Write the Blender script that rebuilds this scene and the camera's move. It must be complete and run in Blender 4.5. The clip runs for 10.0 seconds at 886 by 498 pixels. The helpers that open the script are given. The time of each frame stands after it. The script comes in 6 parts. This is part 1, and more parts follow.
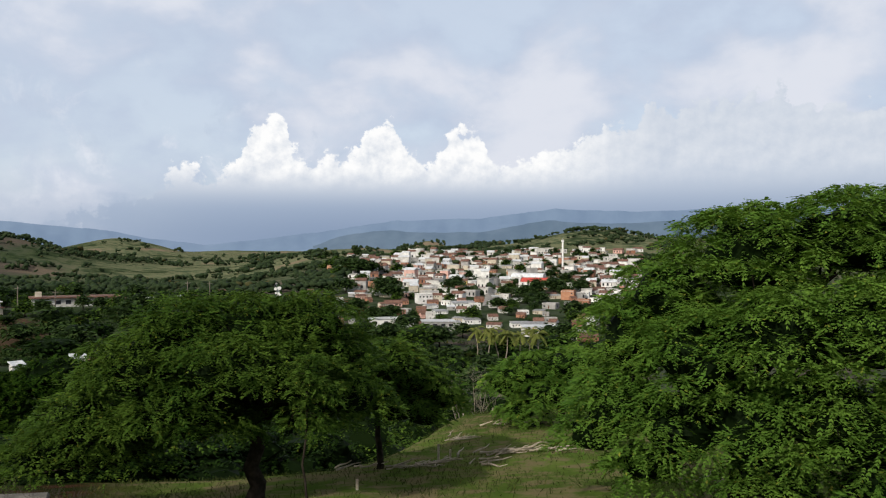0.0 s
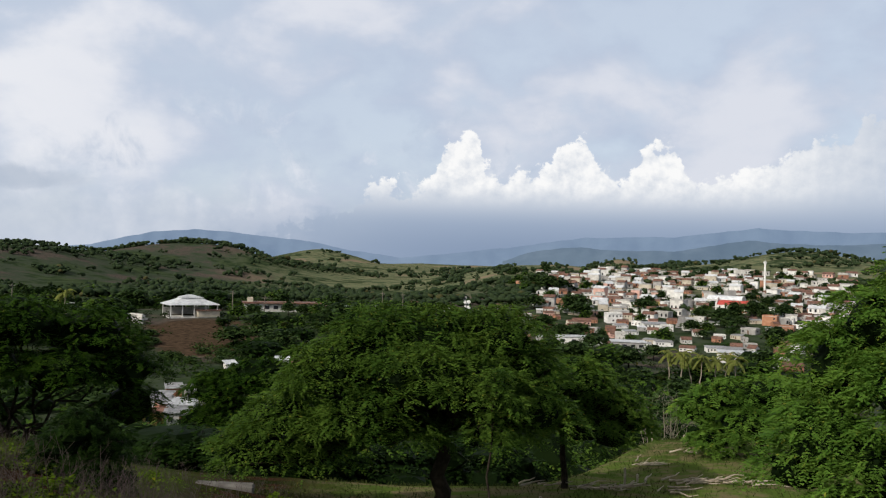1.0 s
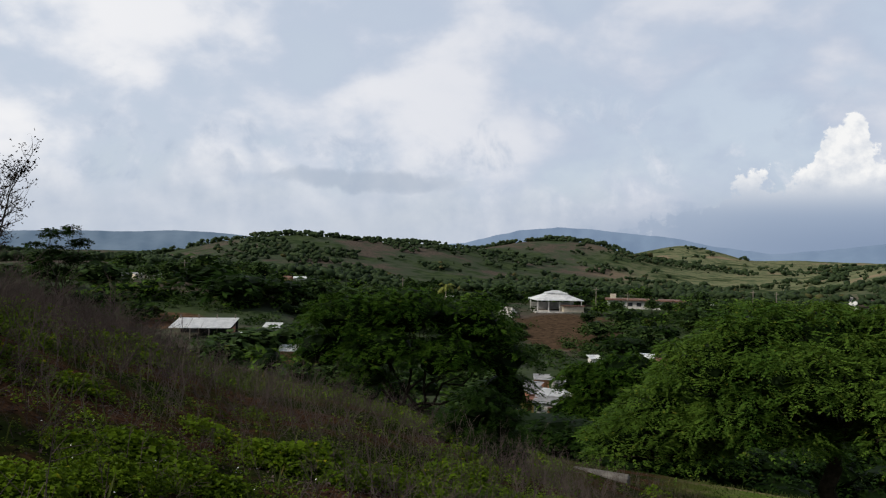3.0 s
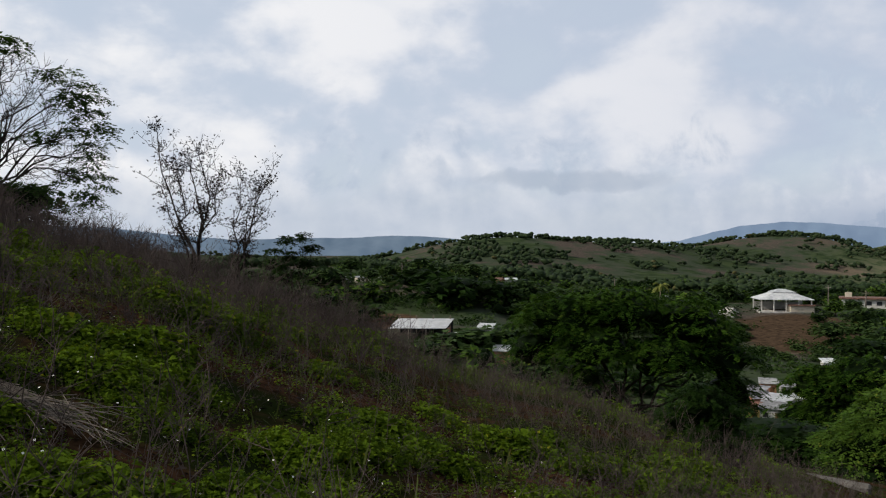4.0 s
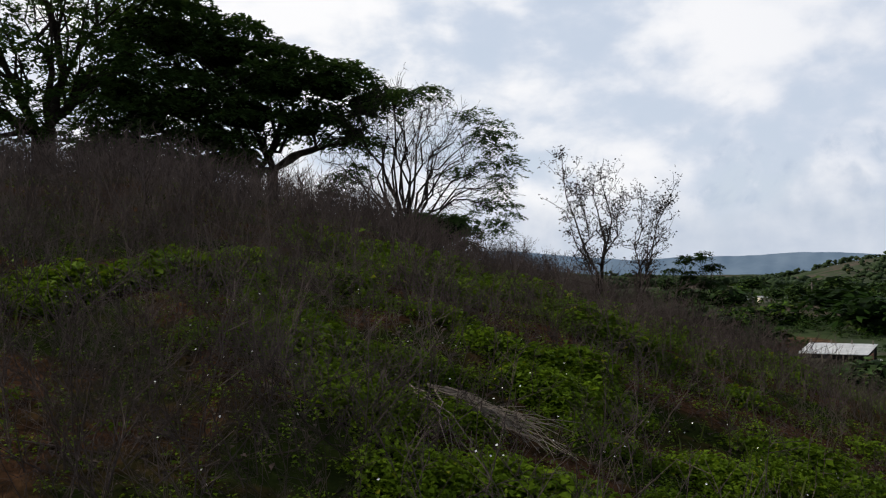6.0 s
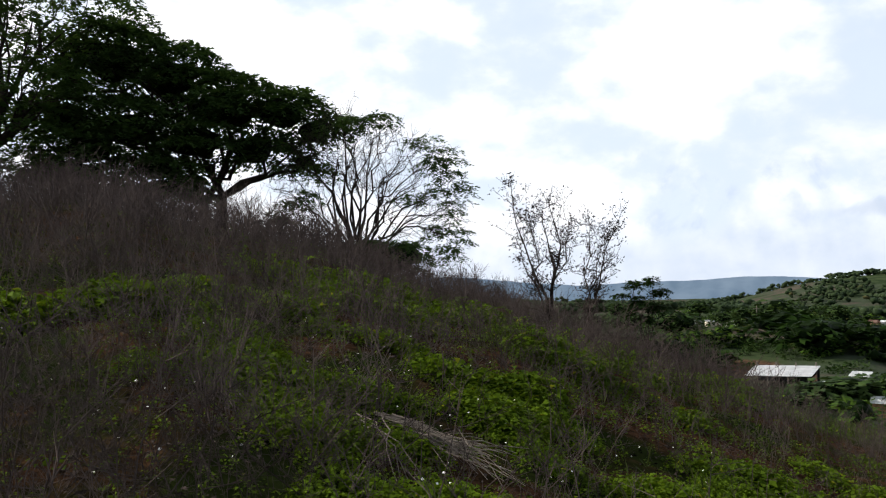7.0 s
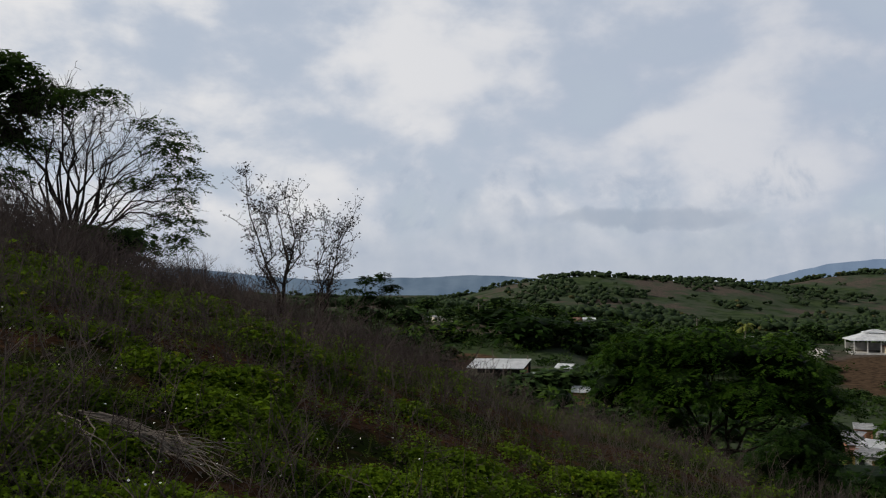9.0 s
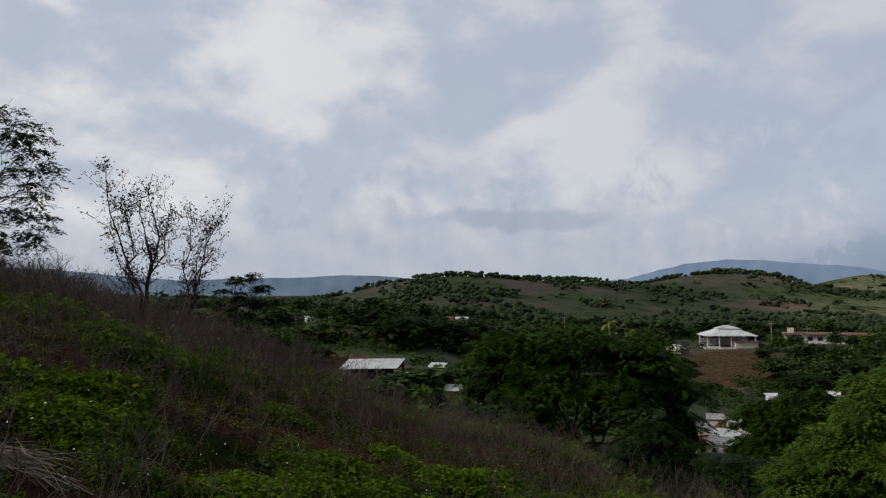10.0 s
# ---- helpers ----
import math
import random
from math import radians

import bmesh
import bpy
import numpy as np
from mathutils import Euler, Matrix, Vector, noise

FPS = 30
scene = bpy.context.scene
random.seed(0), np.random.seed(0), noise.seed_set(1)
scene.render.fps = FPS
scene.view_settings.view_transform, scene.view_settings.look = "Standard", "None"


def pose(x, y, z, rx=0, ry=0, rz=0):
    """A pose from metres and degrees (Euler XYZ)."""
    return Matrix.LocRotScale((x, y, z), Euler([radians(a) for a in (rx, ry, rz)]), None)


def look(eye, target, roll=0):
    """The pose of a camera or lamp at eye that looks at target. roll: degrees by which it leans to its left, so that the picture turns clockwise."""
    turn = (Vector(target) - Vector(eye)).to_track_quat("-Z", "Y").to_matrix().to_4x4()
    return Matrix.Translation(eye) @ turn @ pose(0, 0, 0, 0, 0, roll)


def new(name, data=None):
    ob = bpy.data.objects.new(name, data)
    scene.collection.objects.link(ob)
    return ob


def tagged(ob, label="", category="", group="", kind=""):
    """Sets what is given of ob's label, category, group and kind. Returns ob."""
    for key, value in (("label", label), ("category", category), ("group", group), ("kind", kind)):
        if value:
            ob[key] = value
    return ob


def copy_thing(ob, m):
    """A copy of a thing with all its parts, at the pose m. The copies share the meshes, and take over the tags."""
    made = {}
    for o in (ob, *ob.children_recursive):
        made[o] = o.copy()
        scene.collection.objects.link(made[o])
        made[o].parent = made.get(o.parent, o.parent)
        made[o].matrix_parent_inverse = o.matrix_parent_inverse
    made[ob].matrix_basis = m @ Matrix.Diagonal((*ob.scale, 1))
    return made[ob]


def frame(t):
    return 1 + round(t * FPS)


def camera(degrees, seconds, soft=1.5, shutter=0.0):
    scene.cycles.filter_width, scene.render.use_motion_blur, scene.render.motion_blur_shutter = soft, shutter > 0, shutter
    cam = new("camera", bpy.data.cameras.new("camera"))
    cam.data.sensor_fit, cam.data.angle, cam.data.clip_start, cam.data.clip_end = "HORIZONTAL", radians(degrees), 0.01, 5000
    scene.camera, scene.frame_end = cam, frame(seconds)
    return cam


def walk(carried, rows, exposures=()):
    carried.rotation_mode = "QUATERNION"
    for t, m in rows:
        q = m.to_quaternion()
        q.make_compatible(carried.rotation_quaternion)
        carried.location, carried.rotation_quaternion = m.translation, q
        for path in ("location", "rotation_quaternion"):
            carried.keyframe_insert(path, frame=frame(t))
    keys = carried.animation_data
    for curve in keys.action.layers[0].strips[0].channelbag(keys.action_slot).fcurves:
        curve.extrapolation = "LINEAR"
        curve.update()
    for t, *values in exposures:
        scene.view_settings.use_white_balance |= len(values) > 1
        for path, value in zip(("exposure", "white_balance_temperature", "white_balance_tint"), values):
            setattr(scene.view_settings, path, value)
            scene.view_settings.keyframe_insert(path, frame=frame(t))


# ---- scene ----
cam = camera(56.06, 10.0, soft=1.2)
EYE = 1.62
# seconds, eye (x, y, height over standing eye level), yaw, pitch, roll
ROWS = [
    (0, 0.216, 0.466, 0.152, 0.00, -0.00, -0.00),
    (0.5, 0.219, 0.461, 0.147, 4.59, 0.13, -0.36),
    (1, 0.223, 0.423, 0.140, 12.97, 0.94, -1.54),
    (1.5, 0.231, 0.342, 0.132, 21.46, 1.34, -2.12),
    (2, 0.212, 0.269, 0.101, 27.57, 0.16, -1.88),
    (2.2, 0.184, 0.237, 0.085, 29.85, -0.05, -1.65),
    (3.3, -0.011, 0.048, 0.016, 40.83, -0.11, -1.56),
    (3.5, 0.000, -0.000, 0.000, 43.55, -0.42, -1.59),
    (4, 0.211, -0.219, -0.016, 51.87, -0.01, -0.12),
    (4.5, 0.270, -0.297, 0.006, 60.08, 0.91, 0.96),
    (5, 0.291, -0.374, 0.015, 68.66, 1.43, 0.68),
    (5.5, 0.267, -0.450, 0.013, 76.28, 1.26, 0.72),
    (5.7, 0.266, -0.471, 0.014, 78.40, 1.24, 0.65),
    (6.8, 0.280, -0.440, 0.012, 77.00, 3.23, 1.16),
    (7, 0.282, -0.435, 0.012, 75.24, 3.29, 1.22),
    (7.5, 0.284, -0.420, 0.010, 70.48, 3.27, 1.51),
    (8, 0.284, -0.405, 0.008, 65.01, 3.28, 0.90),
    (8.5, 0.286, -0.395, 0.006, 60.64, 2.87, 0.58),
    (9, 0.284, -0.385, 0.004, 57.11, 2.70, 0.01),
    (9.5, 0.276, -0.365, 0.002, 53.68, 2.72, 0.61),
    (10, 0.260, -0.330, 0.000, 48.47, 2.68, 0.26)]
walk(cam, [(t, pose(x, y, EYE + z, 90 + pitch, roll, yaw)) for t, x, y, z, yaw, pitch, roll in ROWS],
     exposures=[(0.0, 0.03), (2.0, -0.08), (4.5, -0.08), (5.7, -0.08), (6.3, 0.25), (6.8, 0.48), (7.1, 0.44), (7.5, 0.12), (8.0, -0.10), (8.6, -0.27), (10.0, -0.36)])

SUN_AZ, SUN_EL = 148.0, 33.0          # degrees left of the first view, degrees up


def polar(az, d):
    """The plan point d metres away at az degrees left of the y axis."""
    return -d * math.sin(radians(az)), d * math.cos(radians(az))


# ---- world ----
class Nodes:
    """Short forms for building a node tree."""

    def __init__(self, tree):
        self.t = tree

    def add(self, kind, **props):
        n = self.t.nodes.new(kind)
        for k, v in props.items():
            if k == "op":
                n.operation = v
            elif k == "blend":
                n.data_type, n.blend_type = "RGBA", v
        return n

    def put(self, socket, v):
        if hasattr(v, "is_output"):
            self.t.links.new(v, socket)
        else:
            socket.default_value = v

    def math(self, op, a, b=0.0, clamp=False):
        n = self.add("ShaderNodeMath", op=op)
        n.use_clamp = clamp
        self.put(n.inputs[0], a), self.put(n.inputs[1], b)
        return n.outputs[0]

    def mix(self, f, a, b, blend="MIX"):
        n = self.add("ShaderNodeMix", blend=blend)
        n.clamp_factor = True
        self.put(n.inputs[0], f), self.put(n.inputs[6], a), self.put(n.inputs[7], b)
        return n.outputs[2]

    def step(self, v, lo, hi, a=0.0, b=1.0):
        n = self.add("ShaderNodeMapRange")
        n.interpolation_type = "SMOOTHSTEP"
        for i, w in enumerate((v, lo, hi, a, b)):
            self.put(n.inputs[i], w)
        return n.outputs[0]

    def noise(self, vec, scale, detail=5.0, rough=0.55, distortion=0.0):
        n = self.add("ShaderNodeTexNoise")
        if vec is not None:
            self.put(n.inputs["Vector"], vec)
        n.inputs["Scale"].default_value, n.inputs["Detail"].default_value = scale, detail
        n.inputs["Roughness"].default_value, n.inputs["Distortion"].default_value = rough, distortion
        return n.outputs["Fac"]

    def xyz(self, x, y, z):
        n = self.add("ShaderNodeCombineXYZ")
        for i, v in enumerate((x, y, z)):
            self.put(n.inputs[i], v)
        return n.outputs[0]

    def curve(self, v, points):
        n = self.add("ShaderNodeFloatCurve")
        c = n.mapping.curves[0]
        for i, p in enumerate(points):
            if i < 2:
                c.points[i].location = p
            else:
                c.points.new(*p)
        n.mapping.update()
        self.put(n.inputs["Value"], v)
        return n.outputs[0]


def rgb(r, g, b):
    return (r, g, b, 1.0)


def make_world():
    w = bpy.data.worlds.new("sky")
    scene.world = w
    w.use_nodes = True
    t = w.node_tree
    t.nodes.clear()
    N = Nodes(t)
    sky = N.add("ShaderNodeTexSky")
    sky.sky_type, sky.sun_disc = "NISHITA", False
    sky.sun_elevation, sky.sun_rotation = radians(SUN_EL), radians(-SUN_AZ)
    sky.air_density, sky.dust_density = 1.0, 1.5
    blue = N.mix(1.0, sky.outputs[0], rgb(0.125, 0.125, 0.125), "MULTIPLY")
    co = N.add("ShaderNodeTexCoord")
    sep = N.add("ShaderNodeSeparateXYZ")
    t.links.new(co.outputs["Generated"], sep.inputs[0])
    x, y, z = sep.outputs
    az = N.math("DEGREES", N.math("ARCTAN2", N.math("MULTIPLY", x, -1.0), y))
    el = N.math("DEGREES", N.math("ARCSINE", z))
    ae = N.xyz(N.math("MULTIPLY", az, 0.1), N.math("MULTIPLY", el, 0.1), 0.0)
    # high sheet of soft broken cloud, wider than tall
    sheet = N.xyz(N.math("MULTIPLY", az, 0.1), N.math("MULTIPLY", el, 0.16), 4.3)
    n1 = N.noise(sheet, 0.95, 6.0, 0.50, 0.15)
    n2 = N.noise(sheet, 2.6, 6.0, 0.56, 0.1)
    cover = N.math("ADD", N.math("MULTIPLY", n1, 0.75), N.math("MULTIPLY", n2, 0.25))
    toward = N.step(az, 8.0, 82.0)
    cover = N.math("ADD", cover, N.math("MULTIPLY", toward, 0.05))
    m_sheet = N.step(cover, 0.37, 0.58)
    grey = N.mix(N.step(n1, 0.42, 0.66), rgb(0.47, 0.55, 0.70), rgb(0.72, 0.75, 0.83))
    bright = N.mix(N.step(cover, 0.45, 0.66), rgb(0.60, 0.67, 0.79), rgb(0.96, 0.96, 0.975))
    sheet_col = N.mix(toward, grey, bright)
    col = N.mix(m_sheet, N.mix(0.78, blue, rgb(0.64, 0.71, 0.82)), sheet_col)
    # unseen overhead sky darkened like thick cloud, added to cut light on the ground
    col = N.mix(N.step(el, 24.0, 60.0), col, rgb(0.20, 0.21, 0.23))
    # glare of the veiled sun
    sd = (-math.sin(radians(SUN_AZ)) * math.cos(radians(SUN_EL)), math.cos(radians(SUN_AZ)) * math.cos(radians(SUN_EL)), math.sin(radians(SUN_EL)))
    dot = N.math("ADD", N.math("ADD", N.math("MULTIPLY", x, sd[0]), N.math("MULTIPLY", y, sd[1])), N.math("MULTIPLY", z, sd[2]))
    glare = N.step(dot, 0.78, 1.0)
    col = N.mix(glare, col, rgb(1.6, 1.55, 1.5))
    # layer of low cloud, smaller and lumpier, all round
    lump = N.noise(ae, 2.4, 7.0, 0.6, 0.5)
    low = N.math("MULTIPLY", N.step(N.math("ADD", lump, N.math("MULTIPLY", el, -0.012)), 0.42, 0.60), N.step(el, 16.0, 6.0))
    low_col = N.mix(N.step(N.noise(ae, 3.6, 6.0, 0.6), 0.36, 0.66), rgb(0.47, 0.55, 0.68), rgb(0.78, 0.81, 0.88))
    col = N.mix(N.math("MULTIPLY", low, 0.75), col, low_col)
    # middle row of heaped cloud over the ridge, soft against the sheet
    heap = N.noise(ae, 2.6, 5.0, 0.52)
    heap2 = N.noise(N.xyz(N.math("ADD", N.math("MULTIPLY", az, 0.1), -0.06), N.math("ADD", N.math("MULTIPLY", el, 0.1), 0.08), 0.0), 2.6, 5.0, 0.52)
    crest = N.math("ADD", N.math("MULTIPLY", N.noise(N.xyz(N.math("MULTIPLY", az, 0.1), 0.0, 7.7), 0.9, 2.0), 14.0), -1.2)
    over = N.math("SUBTRACT", N.math("ADD", crest, N.math("MULTIPLY", N.math("SUBTRACT", heap, 0.5), 7.0)), el)
    m_heap = N.math("MULTIPLY", N.step(over, -0.2, 2.4), N.step(az, 20.0, 34.0, 0.0, 0.62))
    h_lit = N.math("ADD", N.step(el, 1.5, 8.0, 0.28, 0.72), N.math("MULTIPLY", N.math("SUBTRACT", heap, heap2), 1.7), True)
    col = N.mix(m_heap, col, N.mix(h_lit, rgb(0.47, 0.54, 0.66), rgb(0.93, 0.935, 0.955)))
    # towering cumulus bank
    puff = N.noise(ae, 6.0, 7.0, 0.60)
    ae2 = N.xyz(N.math("ADD", N.math("MULTIPLY", az, 0.1), 0.035), N.math("ADD", N.math("MULTIPLY", el, 0.1), 0.05), 0.0)
    puff2 = N.noise(ae2, 6.0, 7.0, 0.60)
    lin = N.math("DIVIDE", N.math("ADD", az, 45.0), 80.0, True)

    def a(v):
        return (v + 45.0) / 80.0
    top = N.curve(lin, [(0.0, 0.40), (1.0, 0.05), (a(-28), 0.56), (a(-21), 0.66), (a(-17), 0.64), (a(-12), 0.56), (a(-8.5), 0.47), (a(-5.5), 0.42),
                        (a(-3.6), 0.40), (a(-2.2), 0.56), (a(-0.6), 0.55), (a(0.7), 0.42), (a(2.6), 0.45), (a(3.6), 0.56), (a(4.8), 0.55), (a(5.8), 0.44),
                        (a(8.0), 0.43), (a(10.2), 0.46), (a(11.2), 0.62), (a(12.4), 0.60), (a(13.6), 0.42), (a(14.6), 0.33), (a(16), 0.36), (a(17.8), 0.36), (a(19.5), 0.22)])
    top = N.math("MULTIPLY", top, 15.0)
    lift = N.math("MULTIPLY", N.math("SUBTRACT", puff, 0.5), 6.5)
    gap = N.math("SUBTRACT", N.math("ADD", top, lift), el)
    m_cu = N.math("MULTIPLY", N.step(gap, -0.05, 0.45), N.step(az, 38.0, 14.0))
    relief = N.math("MULTIPLY", N.math("SUBTRACT", puff, puff2), N.step(az, -14.0, -5.0, 0.5, 1.7))
    side = N.step(az, -15.0, -6.0)
    lit = N.math("MULTIPLY", N.step(el, 2.4, 6.2), N.math("ADD", N.math("MULTIPLY", side, 0.50), 0.36))
    shade = N.math("ADD", lit, N.math("MULTIPLY", relief, N.step(el, 3.5, 6.0)), True)
    cu_col = N.mix(shade, rgb(0.44, 0.52, 0.65), rgb(0.97, 0.97, 0.97))
    col = N.mix(m_cu, col, cu_col)
    # rain haze under the bank, pale under the rest
    rain = N.math("MULTIPLY", N.step(el, 5.4, 0.4), N.step(az, 42.0, 6.0))
    col = N.mix(N.math("MULTIPLY", rain, 0.92), col, rgb(0.225, 0.300, 0.44))
    pale = N.math("MULTIPLY", N.step(el, 4.5, 1.0), N.step(az, 26.0, 46.0))
    col = N.mix(N.math("MULTIPLY", pale, 0.55), col, rgb(0.56, 0.62, 0.72))
    # long dark bar of cloud over the ridge
    bar = N.math("ADD", N.math("POWER", N.math("DIVIDE", N.math("ADD", az, -43.0), 6.5), 2.0),
                 N.math("POWER", N.math("DIVIDE", N.math("ADD", N.math("ADD", el, -4.7), N.math("MULTIPLY", N.math("SUBTRACT", lump, 0.5), 2.5)), 0.8), 2.0))
    col = N.mix(N.step(bar, 1.5, 0.3, 0.0, 0.62), col, rgb(0.42, 0.49, 0.60))
    bg = N.add("ShaderNodeBackground")
    t.links.new(col, bg.inputs[0])
    bg.inputs[1].default_value = 1.0
    out = N.add("ShaderNodeOutputWorld")
    t.links.new(bg.outputs[0], out.inputs[0])


make_world()
sun = new("sun", bpy.data.lights.new("sun", "SUN"))
sun.data.energy, sun.data.angle, sun.data.color = 3.6, radians(1.5), (1.0, 0.93, 0.82)
sx, sy = polar(SUN_AZ, 100 * math.cos(radians(SUN_EL)))
sun.matrix_world = look((sx, sy, 100 * math.sin(radians(SUN_EL))), (0, 0, 0))


# ---- materials ----
def material(name):
    m = bpy.data.materials.new(name)
    m.use_nodes = True
    t = m.node_tree
    t.nodes.clear()
    N = Nodes(t)
    b = N.add("ShaderNodeBsdfPrincipled")
    o = N.add("ShaderNodeOutputMaterial")
    t.links.new(b.outputs[0], o.inputs[0])
    return m, N, b, o


def bumped(N, b, height, strength, distance):
    n = N.add("ShaderNodeBump")
    n.inputs["Strength"].default_value, n.inputs["Distance"].default_value = strength, distance
    N.put(n.inputs["Height"], height)
    N.t.links.new(n.outputs[0], b.inputs["Normal"])


def place(N):
    return N.add("ShaderNodeNewGeometry").outputs["Position"]


def leaf_material(name, dark, light, glow=0.35, rough=0.55):
    """Leaves: colour varies from spray to spray and over the crown; some light passes through."""
    m, N, b, o = material(name)
    g = N.add("ShaderNodeNewGeometry")
    r = g.outputs["Random Per Island"]
    n = N.noise(g.outputs["Position"], 0.6, 3.0)
    f = N.math("ADD", N.math("MULTIPLY", r, 0.5), N.math("MULTIPLY", N.step(n, 0.3, 0.7), 0.5))
    c = N.mix(f, rgb(*dark), rgb(*light))
    c = N.mix(N.step(r, 0.975, 0.99), c, rgb(light[0] * 1.6, light[1] * 1.05, light[2]))
    N.put(b.inputs["Base Color"], c)
    b.inputs["Roughness"].default_value = rough
    b.inputs["Specular IOR Level"].default_value = 0.015
    tr = N.add("ShaderNodeBsdfTranslucent")
    N.put(tr.inputs[0], N.mix(0.5, c, rgb(light[0] * 1.3, light[1] * 1.3, light[2] * 0.7)))
    mx = N.add("ShaderNodeMixShader")
    mx.inputs[0].default_value = glow
    N.t.links.new(b.outputs[0], mx.inputs[1]), N.t.links.new(tr.outputs[0], mx.inputs[2])
    N.t.links.new(mx.outputs[0], o.inputs[0])
    return m


def rough_material(name, c1, c2, scale=3.0, rough=0.9, bump=0.4, fine=30.0, dist=0.02, island=0.0):
    """A weathered surface with stains at two scales and fine relief."""
    m, N, b, o = material(name)
    p = place(N)
    n = N.noise(p, scale, 5.0)
    f = N.noise(p, fine, 4.0, 0.65)
    k = N.math("ADD", N.math("MULTIPLY", N.step(n, 0.35, 0.66), 0.7), N.math("MULTIPLY", f, 0.4))
    c = N.mix(k, rgb(*c1), rgb(*c2))
    if island:
        r = N.add("ShaderNodeObjectInfo").outputs["Random"]
        c = N.mix(1.0, c, N.mix(r, rgb(1 - island, 1 - island, 1 - island), rgb(1.0, 1.0, 1.0)), "MULTIPLY")
    N.put(b.inputs["Base Color"], c)
    b.inputs["Roughness"].default_value = rough
    b.inputs["Specular IOR Level"].default_value = 0.5 if rough < 0.6 else 0.03
    bumped(N, b, N.math("ADD", n, f), bump, dist)
    return m


def tile_material(name, c1, c2, period=0.9, rough=0.85, metal=0.0):
    """Rows of clay tiles or corrugations, as fine relief down the slope."""
    m, N, b, o = material(name)
    co = N.add("ShaderNodeTexCoord").outputs["Object"]
    w = N.add("ShaderNodeTexWave")
    w.wave_type, w.bands_direction = "BANDS", "X"
    N.put(w.inputs["Vector"], co)
    w.inputs["Scale"].default_value, w.inputs["Distortion"].default_value = 3.2 / period, 0.3
    n = N.noise(co, 0.7, 5.0, 0.65)
    r = N.add("ShaderNodeObjectInfo").outputs["Random"]
    c = N.mix(N.step(n, 0.32, 0.68), rgb(*c1), rgb(*c2))
    c = N.mix(1.0, c, N.mix(r, rgb(0.72, 0.72, 0.72), rgb(1.05, 1.05, 1.05)), "MULTIPLY")
    N.put(b.inputs["Base Color"], c)
    b.inputs["Roughness"].default_value, b.inputs["Metallic"].default_value = rough, metal
    bumped(N, b, w.outputs["Fac"], 0.6, 0.05)
    return m


